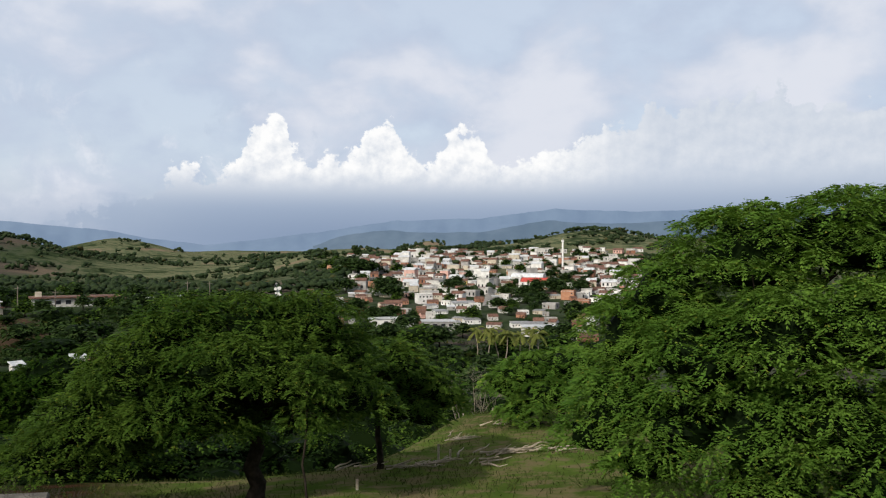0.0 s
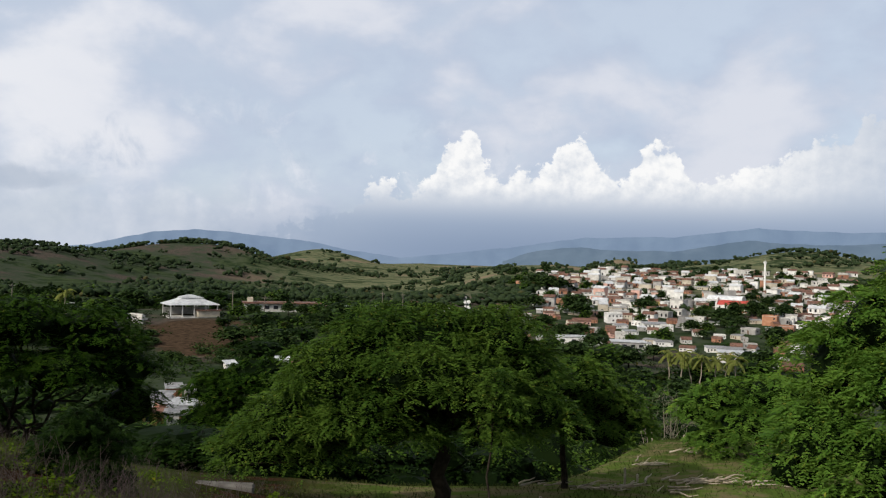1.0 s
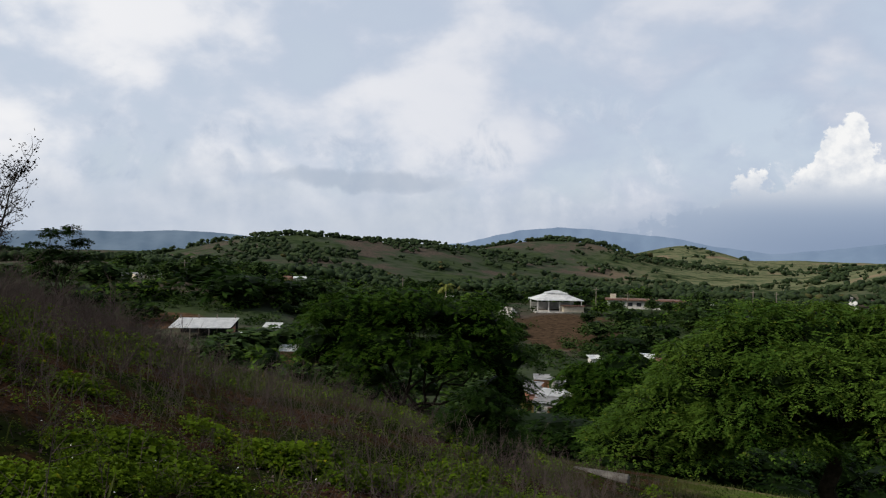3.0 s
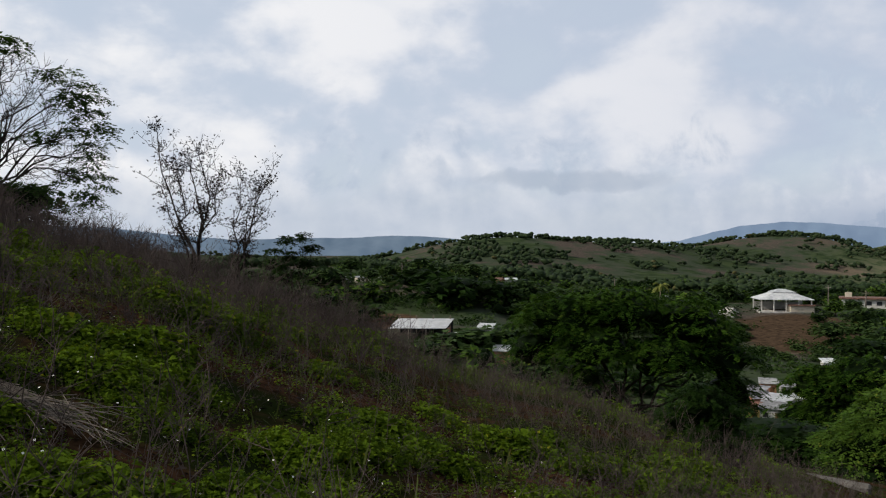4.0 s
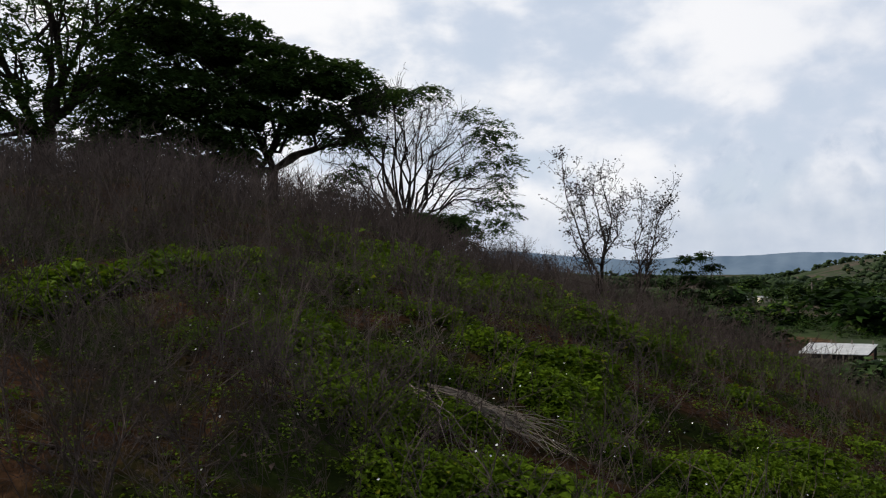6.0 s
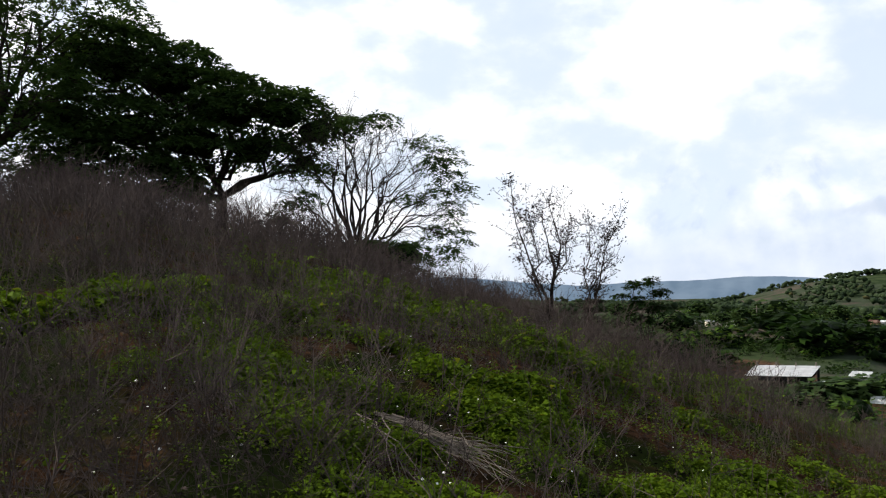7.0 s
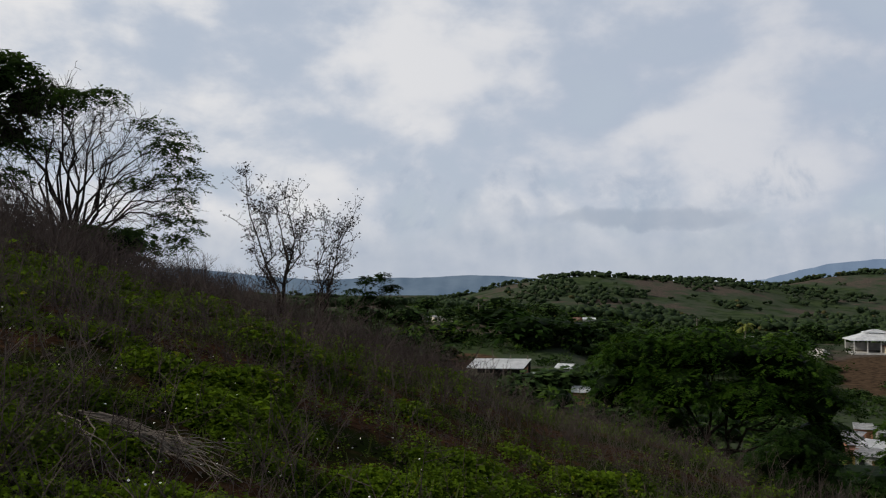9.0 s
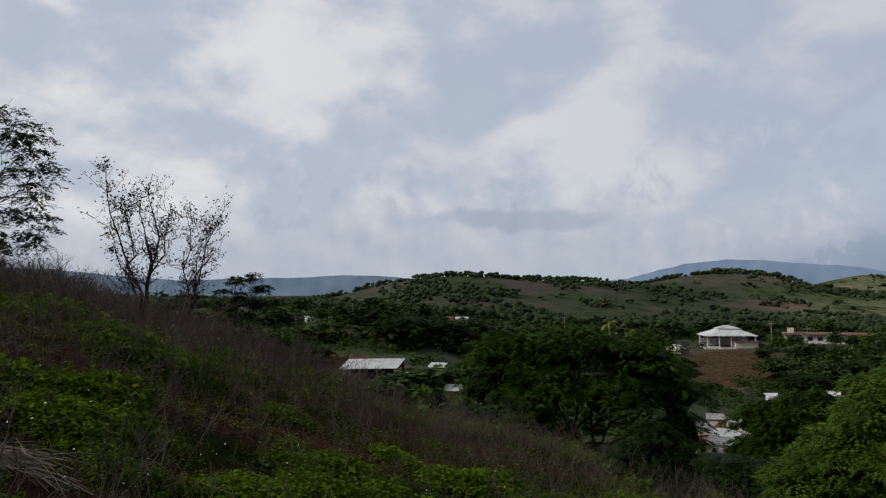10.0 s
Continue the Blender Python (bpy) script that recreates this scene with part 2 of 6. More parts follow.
def ground_material():
    """Hillside earth, bench grass, fields and scrub: stretches of the plan with soft, ragged borders."""
    m, N, b, o = material("ground")
    g = N.add("ShaderNodeNewGeometry")
    p = g.outputs["Position"]
    sep = N.add("ShaderNodeSeparateXYZ")
    N.put(sep.inputs[0], p)
    x, y, z = sep.outputs
    d = N.math("SQRT", N.math("ADD", N.math("POWER", x, 2.0), N.math("POWER", y, 2.0)))
    az = N.math("DEGREES", N.math("ARCTAN2", N.math("MULTIPLY", x, -1.0), y))
    n0, n1, n2, n3 = N.noise(p, 0.012, 6.0, 0.6), N.noise(p, 0.09, 6.0, 0.6), N.noise(p, 0.7, 6.0, 0.62), N.noise(p, 9.0, 5.0, 0.65)
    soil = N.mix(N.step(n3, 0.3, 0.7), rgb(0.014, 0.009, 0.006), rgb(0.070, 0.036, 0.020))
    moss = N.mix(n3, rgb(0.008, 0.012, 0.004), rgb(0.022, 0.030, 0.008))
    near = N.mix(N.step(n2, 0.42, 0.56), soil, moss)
    lawn = N.mix(N.step(n1, 0.34, 0.64), rgb(0.048, 0.084, 0.015), rgb(0.104, 0.145, 0.030))
    lawn = N.mix(N.step(N.math("ADD", n2, N.math("MULTIPLY", n3, 0.3)), 0.58, 0.78), lawn, rgb(0.15, 0.125, 0.065))
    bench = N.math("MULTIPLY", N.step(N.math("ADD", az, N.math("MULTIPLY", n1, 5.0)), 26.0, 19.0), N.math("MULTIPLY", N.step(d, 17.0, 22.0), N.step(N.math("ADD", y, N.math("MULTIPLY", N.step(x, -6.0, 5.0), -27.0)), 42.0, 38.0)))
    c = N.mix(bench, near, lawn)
    # valley floor and hills: scrub, dry pasture, bare slopes; haze greyed into their colours
    scrub = N.mix(N.step(n1, 0.35, 0.65), rgb(0.024, 0.038, 0.018), rgb(0.052, 0.070, 0.032))
    dry = N.mix(N.step(n2, 0.3, 0.7), rgb(0.050, 0.043, 0.036), rgb(0.098, 0.080, 0.066))
    green = N.mix(n2, rgb(0.032, 0.045, 0.030), rgb(0.058, 0.070, 0.044))
    patch = N.math("ADD", N.math("MULTIPLY", n0, 0.7), N.math("MULTIPLY", n1, 0.3))
    land = N.mix(N.step(patch, 0.45, 0.50), scrub, green)
    land = N.mix(N.step(patch, 0.505, 0.57), land, dry)
    # grazed eastern hills painted paler, with haze and sunlight put into the colour
    hazed_pasture = N.mix(N.step(n1, 0.36, 0.62), rgb(0.070, 0.096, 0.050), rgb(0.150, 0.150, 0.085))
    hazed_pasture = N.mix(N.step(n0, 0.56, 0.64), hazed_pasture, rgb(0.20, 0.155, 0.105))
    east = N.math("MULTIPLY", N.step(N.math("ADD", az, N.math("MULTIPLY", n1, 8.0)), 34.0, 24.0), N.step(d, 420.0, 620.0))
    land = N.mix(N.math("MULTIPLY", east, N.step(patch, 0.40, 0.50)), land, hazed_pasture)
    shoulder = N.math("MULTIPLY", N.step(N.math("ADD", az, N.math("MULTIPLY", n2, 3.0)), 60.0, 55.0), N.step(N.math("ADD", d, N.math("MULTIPLY", n1, 4.0)), 15.5, 18.5))
    shoulder = N.math("MULTIPLY", shoulder, N.step(az, 25.0, 31.0))
    c = N.mix(shoulder, c, N.mix(N.step(n2, 0.35, 0.65), rgb(0.030, 0.046, 0.012), rgb(0.066, 0.080, 0.024)))
    far = N.step(N.math("ADD", d, N.math("MULTIPLY", n1, 20.0)), 78.0, 92.0)
    c = N.mix(far, c, land)
    # bare brown slope under the open hall
    e = N.math("ADD", N.math("POWER", N.math("DIVIDE", N.math("ADD", az, -29.0), 3.9), 2.0), N.math("POWER", N.math("DIVIDE", N.math("ADD", d, -244.0), 34.0), 2.0))
    e = N.math("ADD", e, N.math("MULTIPLY", N.math("SUBTRACT", n1, 0.5), 1.4))
    c = N.mix(N.step(e, 1.15, 0.75), c, N.mix(N.step(n2, 0.3, 0.7), rgb(0.030, 0.022, 0.015), rgb(0.085, 0.056, 0.036)))
    bank = N.math("ADD", N.math("POWER", N.math("DIVIDE", N.math("ADD", az, -56.0), 3.2), 2.0), N.math("POWER", N.math("DIVIDE", N.math("ADD", d, -176.0), 13.0), 2.0))
    bank = N.math("ADD", bank, N.math("MULTIPLY", N.math("SUBTRACT", n1, 0.5), 1.8))
    c = N.mix(N.step(bank, 1.1, 0.7), c, N.mix(N.step(n2, 0.3, 0.7), rgb(0.045, 0.028, 0.018), rgb(0.115, 0.070, 0.044)))
    N.put(b.inputs["Base Color"], c)
    b.inputs["Roughness"].default_value = 0.95
    b.inputs["Specular IOR Level"].default_value = 0.0
    bumped(N, b, N.math("ADD", N.math("MULTIPLY", n2, 0.5), N.math("MULTIPLY", n3, 0.4)), 0.7, 0.10)
    return m


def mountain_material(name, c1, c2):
    """Far ranges, a plain backdrop: the haze of moist air is painted as glowing blue."""
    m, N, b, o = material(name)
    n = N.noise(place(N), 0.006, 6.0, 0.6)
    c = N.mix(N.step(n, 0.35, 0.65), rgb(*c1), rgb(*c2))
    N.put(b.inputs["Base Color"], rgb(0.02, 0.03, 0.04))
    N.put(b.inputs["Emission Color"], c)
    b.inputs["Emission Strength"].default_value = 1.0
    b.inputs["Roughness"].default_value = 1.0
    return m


LEAF_GREEN = leaf_material("leaf_green", (0.018, 0.050, 0.008), (0.088, 0.148, 0.022), 0.24)
LEAF_FRESH = leaf_material("leaf_fresh", (0.044, 0.108, 0.016), (0.135, 0.232, 0.036), 0.30)
# near-black: the shade deep in a crown is put into this colour
CORE_SHADE = leaf_material("crown_core_shade", (0.003, 0.007, 0.002), (0.008, 0.016, 0.004), 0.0)
# darkest leaves; in the gully thicket the crown shade is put into this colour
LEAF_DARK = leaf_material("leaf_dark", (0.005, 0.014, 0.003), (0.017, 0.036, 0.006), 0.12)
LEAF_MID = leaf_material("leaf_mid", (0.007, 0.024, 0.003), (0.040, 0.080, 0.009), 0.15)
LEAF_FAR = leaf_material("leaf_far", (0.018, 0.040, 0.013), (0.054, 0.086, 0.024), 0.15)
LEAF_BACK = leaf_material("leaf_back", (0.020, 0.042, 0.014), (0.050, 0.088, 0.022), 0.40)
HERB = leaf_material("herb_leaf", (0.014, 0.032, 0.003), (0.108, 0.172, 0.011), 0.25)
GRASS = leaf_material("short_grass", (0.024, 0.036, 0.009), (0.070, 0.086, 0.026), 0.2)
PALM = leaf_material("palm_leaf", (0.070, 0.095, 0.022), (0.180, 0.190, 0.050), 0.25)
BARK = rough_material("bark", (0.012, 0.010, 0.008), (0.040, 0.032, 0.025), 4.0, 0.95, 0.8, 25.0, 0.03)
BARK_PALE = rough_material("bark_pale", (0.16, 0.13, 0.10), (0.30, 0.26, 0.21), 4.0, 0.95, 0.5, 25.0, 0.02)
DEAD = rough_material("dead_stalk", (0.024, 0.018, 0.016), (0.102, 0.080, 0.073), 1.2, 0.95, 0.2, 18.0, 0.01)
DEAD_PALE = rough_material("dead_branch", (0.10, 0.085, 0.072), (0.24, 0.205, 0.175), 3.0, 0.95, 0.3, 25.0, 0.01)
DRIFT = rough_material("bleached_wood", (0.26, 0.215, 0.165), (0.46, 0.40, 0.32), 3.0, 0.95, 0.3, 25.0, 0.01)
GROUND = ground_material()
# haze blue put into the glow of the ranges
MOUNTAIN_FAR = mountain_material("mountain_far_haze", (0.150, 0.215, 0.325), (0.172, 0.240, 0.350))
MOUNTAIN_NEAR = mountain_material("mountain_near_haze", (0.082, 0.128, 0.190), (0.112, 0.162, 0.225))


# ---- mesh helpers ----
def mesh_of(name, verts, faces, mat, smooth=False):
    """A mesh from arrays: faces is one array of quads or triangles."""
    verts, faces = np.asarray(verts, np.float32), np.asarray(faces, np.int32)
    k = faces.shape[1]
    me = bpy.data.meshes.new(name)
    me.vertices.add(len(verts)), me.loops.add(faces.size), me.polygons.add(len(faces))
    me.vertices.foreach_set("co", verts.ravel())
    me.loops.foreach_set("vertex_index", faces.ravel())
    me.polygons.foreach_set("loop_start", np.arange(0, faces.size, k, dtype=np.int32))
    if smooth:
        me.polygons.foreach_set("use_smooth", np.ones(len(faces), bool))
    me.update(calc_edges=True)
    me.materials.append(mat)
    return me


def part(name, data, material_, parent, label=""):
    """Links a bmesh or a mesh as one object under a thing or a part."""
    if isinstance(data, bmesh.types.BMesh):
        me = bpy.data.meshes.new(name)
        data.to_mesh(me)
        data.free()
        me.materials.append(material_)
        data = me
    ob = new(name, data)
    ob.parent = parent
    return tagged(ob, label)


def thing(name, m, label, category, group="", kind=""):
    ob = new(name)
    ob.empty_display_size = 0.2
    ob.matrix_world = m
    return tagged(ob, label, category, group, kind)


def spread(template, faces, mats, offs):
    """Copies of a small template (v, 3), each turned by mats (n, 3, 3) and moved by offs (n, 3), as one pair of arrays."""
    v = np.einsum("nij,vj->nvi", mats, template) + offs[:, None, :]
    f = faces[None] + (np.arange(len(offs)) * len(template))[:, None, None]
    return v.reshape(-1, 3), f.reshape(-1, faces.shape[1])


def turns(rng, n, tilt, up=None):
    """Random turns about the upright, leant by up to tilt radians."""
    a, b, c = rng.uniform(0, 2 * np.pi, n), rng.normal(0, tilt, n), rng.normal(0, tilt, n)
    ca, sa, cb, sb, cc, sc = np.cos(a), np.sin(a), np.cos(b), np.sin(b), np.cos(c), np.sin(c)
    z, o = np.zeros(n), np.ones(n)
    A = np.array([[ca, -sa, z], [sa, ca, z], [z, z, o]]).transpose(2, 0, 1)
    B = np.array([[o, z, z], [z, cb, -sb], [z, sb, cb]]).transpose(2, 0, 1)
    C = np.array([[cc, z, sc], [z, o, z], [-sc, z, cc]]).transpose(2, 0, 1)
    return A @ B @ C


def tubes(paths, sides=5):
    """Tapered tubes along polylines: each path is (points (k, 3), radii (k,))."""
    vs, fs, base = [], [], 0
    ang = np.arange(sides) * 2 * np.pi / sides
    for pts, rad in paths:
        pts, rad = np.asarray(pts, float), np.asarray(rad, float)
        tan = np.gradient(pts, axis=0)
        tan /= np.linalg.norm(tan, axis=1)[:, None] + 1e-9
        ref = np.where(np.abs(tan[:, 2:]) > 0.9, np.array([[1.0, 0, 0]]), np.array([[0, 0, 1.0]]))
        u = np.cross(tan, ref)
        u /= np.linalg.norm(u, axis=1)[:, None] + 1e-9
        w = np.cross(tan, u)
        ring = pts[:, None] + rad[:, None, None] * (np.cos(ang)[None, :, None] * u[:, None] + np.sin(ang)[None, :, None] * w[:, None])
        vs.append(ring.reshape(-1, 3))
        k = len(pts)
        i, j = np.meshgrid(np.arange(k - 1), np.arange(sides), indexing="ij")
        q = np.stack([i * sides + j, i * sides + (j + 1) % sides, (i + 1) * sides + (j + 1) % sides, (i + 1) * sides + j], -1).reshape(-1, 4)
        fs.append(q + base)
        base += k * sides
    return np.concatenate(vs), np.concatenate(fs)


# ---- ground ----
SLOPE_AZ = np.array([-180, -130, -80, -45, -20, 0, 20, 32, 44, 51, 56, 61, 66, 72, 78, 86, 93, 100, 107, 140, 180])
SLOPE = np.array([0.24, 0.10, -0.12, -0.25, -0.27, -0.24, -0.168, -0.112, -0.054, -0.034, -0.002, 0.032, 0.066, 0.112, 0.136, 0.181, 0.204, 0.233, 0.222, 0.26, 0.24])


def smooth(v, lo, hi):
    t = np.clip((v - lo) / (hi - lo), 0, 1)
    return t * t * (3 - 2 * t)


def lumps(x, y, size, seed=0):
    """Cheap smooth unevenness, about -1 to 1."""
    x, y = x / size + seed * 3.7, y / size - seed * 1.9
    return (np.sin(x + 1.3 * np.sin(0.7 * y)) * np.cos(0.9 * y + 0.8 * np.sin(0.6 * x)) + 0.5 * np.sin(2.1 * x - 1.7 * y + 1) * np.cos(1.6 * x + 2.3 * y)) / 1.5


# hills beyond the valley: azimuth, distance, height added, half width across, half width along
HILLS = [(45, 740, 22, 95, 150), (38, 800, 17, 90, 160), (51.5, 760, 14, 75, 150), (31, 1020, 31, 95, 190), (25.8, 1000, 15, 80, 150), (21.4, 1500, 34, 100, 200),
         (-9.8, 930, 24, 62, 110), (-15.5, 980, 8, 80, 140), (-4.5, 1000, 9, 70, 130), (1.0, 1350, 20, 45, 160), (13, 2300, 8, 300, 300), (5.5, 2100, 12, 120, 300),
         (0.6, 640, 3.5, 24, 60), (5.6, 500, 4.5, 20, 50), (62, 420, 5, 60, 80), (85, 900, 30, 300, 200), (-30, 900, 30, 200, 200)]


def height(x, y):
    x, y = np.asarray(x, float), np.asarray(y, float)
    d = np.hypot(x, y) + 1e-6
    az = np.degrees(np.arctan2(-x, y))
    s = np.interp(az, SLOPE_AZ, SLOPE)
    dd = np.minimum(d, 140.0)
    hill = s * dd - 0.0022 * dd * dd - (d - dd) * 0.4
    hill += 0.10 * lumps(x, y, 1.3) * smooth(d, 2, 6) + 0.28 * lumps(x, y, 5.0, 1) * smooth(d, 5, 14)
    # bench with the grassy knoll below the hillside
    edge = 36.0 + 27.0 * smooth(x, -6, 5)
    bench = -3.2 - 0.125 * y + 0.045 * x + 0.25 * lumps(x, y, 6.0, 2) + 0.9 * np.exp(-((x - 5) / 7) ** 2 - ((y - 54) / 9) ** 2)
    over = np.maximum(y - edge, 0)
    bench = bench - 0.55 * over * over / (over + 6.0) - 3.0 * np.maximum(-y + 6, 0) - 0.6 * np.maximum(np.abs(x - 2) - 34, 0)
    near = np.maximum(hill, bench) + np.log1p(np.exp(-np.abs(hill - bench) / 0.5)) * 0.5
    # valley
    town = np.interp(d, [60, 120, 200, 300, 450, 600, 800, 1100, 2000, 5000], [-24, -29, -31, -30, -17.5, -8.5, -2, -6, -10, -40])
    mid = np.interp(d, [60, 110, 150, 200, 270, 300, 400, 600, 1000, 2000, 5000], [-20, -24, -25, -23.5, -18.5, -17, -20, -24, -18, -10, -40])
    left = np.interp(d, [60, 110, 150, 250, 400, 600, 1000, 2000, 5000], [-12, -15, -15.5, -9, -12, -16, -20, -20, -40])
    a1, a2 = smooth(az, 7, 17), smooth(az, 38, 50)
    base = town * (1 - a1) + mid * a1 * (1 - a2) + left * a2
    for ha, hd, hh, wt, wr in HILLS:
        hx, hy = polar(ha, hd)
        ux, uy = hx / hd, hy / hd
        r, t = (x - hx) * ux + (y - hy) * uy, (x - hx) * uy - (y - hy) * ux
        base = base + hh * np.exp(-(t / wt) ** 2 - (r / wr) ** 2)
    base = base + smooth(d, 120, 500) * (2.2 * lumps(x, y, 38.0, 3) + 3.5 * lumps(x, y, 110.0, 4)) * smooth(d, 100, 900)
    return np.maximum(near, base) + np.log1p(np.exp(-np.abs(near - base) / 1.0)) * 1.0


def ground_at(x, y):
    return float(height(x, y))


def make_ground():
    az = np.radians(np.concatenate([np.arange(-180, -34, 3.0), np.arange(-34, 112, 0.4), np.arange(112, 180, 3.0)]))
    r = np.concatenate([[0.0], np.geomspace(0.4, 4900, 240)])
    A, Rr = np.meshgrid(az, r, indexing="ij")
    X, Y = -Rr * np.sin(A), Rr * np.cos(A)
    Z = height(X, Y)
    n, k = A.shape
    i, j = np.meshgrid(np.arange(n), np.arange(k - 1), indexing="ij")
    i2 = (i + 1) % n
    q = np.stack([i * k + j, i * k + j + 1, i2 * k + j + 1, i2 * k + j], -1).reshape(-1, 4)[:, ::-1]
    ob = new("ground", mesh_of("ground", np.stack([X, Y, Z], -1).reshape(-1, 3), q, GROUND, True))
    tagged(ob, "grassy hillside falling to a scrubby valley and hills", "ground", kind="structure")


make_ground()


def mountains(name, d, az0, az1, profile, mat, label, rough):
    """A far range: a ridge with folded slopes, profile gives (azimuth, elevation of the crest)."""
    az = np.arange(az0, az1, 0.12)
    pa = np.array(profile)
    crest = np.interp(az, pa[:, 0], pa[:, 1])
    crest = crest + rough * (lumps(az, az * 0, 0.9, 5) + 0.5 * lumps(az, az * 0, 0.35, 6))
    v = []
    for k, (f, back) in enumerate(((-0.35, 0), (0.0, 60), (0.35, 130), (0.7, 200), (1.0, 280))):
        dd = d - 280 + back + 60 * lumps(az, az * 0 + k, 0.8, 7)
        v.append(np.stack([-dd * np.sin(np.radians(az)), dd * np.cos(np.radians(az)), EYE + dd * np.tan(np.radians(crest)) * f - (1 - f) * 40], -1))
    v = np.stack(v, 1)
    n, k = v.shape[:2]
    i, j = np.meshgrid(np.arange(n - 1), np.arange(k - 1), indexing="ij")
    q = np.stack([i * k + j, (i + 1) * k + j, (i + 1) * k + j + 1, i * k + j + 1], -1).reshape(-1, 4)
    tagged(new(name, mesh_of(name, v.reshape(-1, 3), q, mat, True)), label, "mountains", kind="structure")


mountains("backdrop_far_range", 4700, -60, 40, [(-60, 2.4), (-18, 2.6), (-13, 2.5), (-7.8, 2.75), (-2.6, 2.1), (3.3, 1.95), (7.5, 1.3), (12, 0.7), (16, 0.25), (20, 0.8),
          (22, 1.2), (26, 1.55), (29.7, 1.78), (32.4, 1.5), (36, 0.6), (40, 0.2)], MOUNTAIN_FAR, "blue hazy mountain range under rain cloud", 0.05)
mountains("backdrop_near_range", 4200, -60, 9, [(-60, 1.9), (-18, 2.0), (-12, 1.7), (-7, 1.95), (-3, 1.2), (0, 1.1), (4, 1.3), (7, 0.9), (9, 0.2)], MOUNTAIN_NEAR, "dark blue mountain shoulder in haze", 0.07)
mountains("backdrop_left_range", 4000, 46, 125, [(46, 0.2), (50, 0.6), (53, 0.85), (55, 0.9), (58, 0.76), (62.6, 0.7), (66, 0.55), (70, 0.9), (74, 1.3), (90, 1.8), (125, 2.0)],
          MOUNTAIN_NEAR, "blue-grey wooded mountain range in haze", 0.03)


# ---- trees ----
def leaf_spray(length, width, pairs):
    """A feathery leaf: a drooping midrib with pairs of narrow leaflets (quads), a little folded."""
    v, f = [], []
    for i in range(pairs):
        t = (i + 0.7) / pairs
        x = length * t
        z = -0.35 * length * t * t
        w = width * (1 - 0.55 * abs(t - 0.45) / 0.55)
        h = 0.85 * length / pairs
        for s in (-1, 1):
            k = len(v)
            v += [(x - h * 0.3, 0, z), (x + h * 0.7, 0, z), (x + h * 1.15, s * w, z - 0.3 * w), (x + h * 0.35, s * w * 0.9, z - 0.2 * w)]
            f.append((k, k + 1, k + 2, k + 3) if s > 0 else (k + 3, k + 2, k + 1, k))
    return np.array(v, float), np.array(f, int)


def lobe_points(rng, lobes, n, keep=-0.35, shell=0.18):
    """n points spread over the skins of ellipsoid lobes (x, y, z, rx, ry, rz), not inside a neighbour and not far below."""
    L = np.array(lobes, float)
    w = L[:, 3] * L[:, 4] + L[:, 3] * L[:, 5]
    out, nor = [], []
    total = 0
    while total < n:
        i = rng.choice(len(L), 4 * n, p=w / w.sum())
        u = rng.normal(size=(4 * n, 3))
        u /= np.linalg.norm(u, axis=1)[:, None]
        r = 1 - np.abs(rng.normal(0, shell, 4 * n))
        p = L[i, :3] + u * L[i, 3:] * r[:, None]
        ok = u[:, 2] > keep
        q = ((p[:, None] - L[None, :, :3]) / L[None, :, 3:]) ** 2
        inside = (q.sum(-1) < 0.72).sum(1) > 0
        ok &= ~inside | (rng.random(4 * n) < 0.08)
        out.append(p[ok]), nor.append(u[ok])
        total += ok.sum()
    return np.concatenate(out)[:n], np.concatenate(nor)[:n]


def crown_mesh(rng, lobes, clumps, per, mat, spray=0.3, width=0.1, pairs=4, size=0.55, keep=-0.35, name="crown", flat=0.35):
    """Clumps of feathery leaves on the skin of the lobes; each clump is a small drooping dome."""
    c, nn = lobe_points(rng, lobes, clumps * 3, keep)
    # clumps keep some distance from one another
    pick, gap2 = [], (size * 1.05) ** 2
    for i in range(len(c)):
        if len(pick) < clumps and (not pick or ((c[pick] - c[i]) ** 2).sum(1).min() > gap2):
            pick.append(i)
    for i in range(len(c)):
        if len(pick) >= clumps:
            break
        pick.append(i)
    c, nn = c[pick], nn[pick]
    idx = np.repeat(np.arange(clumps), per)
    a, rr = rng.uniform(0, 2 * np.pi, clumps * per), np.sqrt(rng.random(clumps * per))
    s = size * rng.uniform(0.6, 1.25, clumps)[idx]
    off = np.stack([np.cos(a) * rr * s, np.sin(a) * rr * s, (-flat * rr * rr + rng.normal(0, 0.10, len(rr))) * s], -1)
    tilt = nn[idx] * s[:, None]
    off[:, 2] -= 0.45 * (off[:, 0] * nn[idx, 0] + off[:, 1] * nn[idx, 1])
    p = c[idx] + off
    # leaves point away from the clump's middle and hang a little
    b = rng.normal(0.12, 0.28, len(a))
    cr = rng.normal(0, 0.35, len(a))
    a2 = a + rng.normal(0, 0.6, len(a))
    ca, sa, cb, sb, cc, sc = np.cos(a2), np.sin(a2), np.cos(b), np.sin(b), np.cos(cr), np.sin(cr)
    z, o = np.zeros(len(a)), np.ones(len(a))
    A = np.array([[ca, -sa, z], [sa, ca, z], [z, z, o]]).transpose(2, 0, 1)
    B = np.array([[cb, z, sb], [z, o, z], [-sb, z, cb]]).transpose(2, 0, 1)
    C = np.array([[o, z, z], [z, cc, -sc], [z, sc, cc]]).transpose(2, 0, 1)
    M = (A @ B @ C) * rng.uniform(0.7, 1.25, len(a))[:, None, None]
    v, f = leaf_spray(spray, width, pairs)
    v, f = spread(v, f, M, p)
    return mesh_of(name, v, f, mat), c


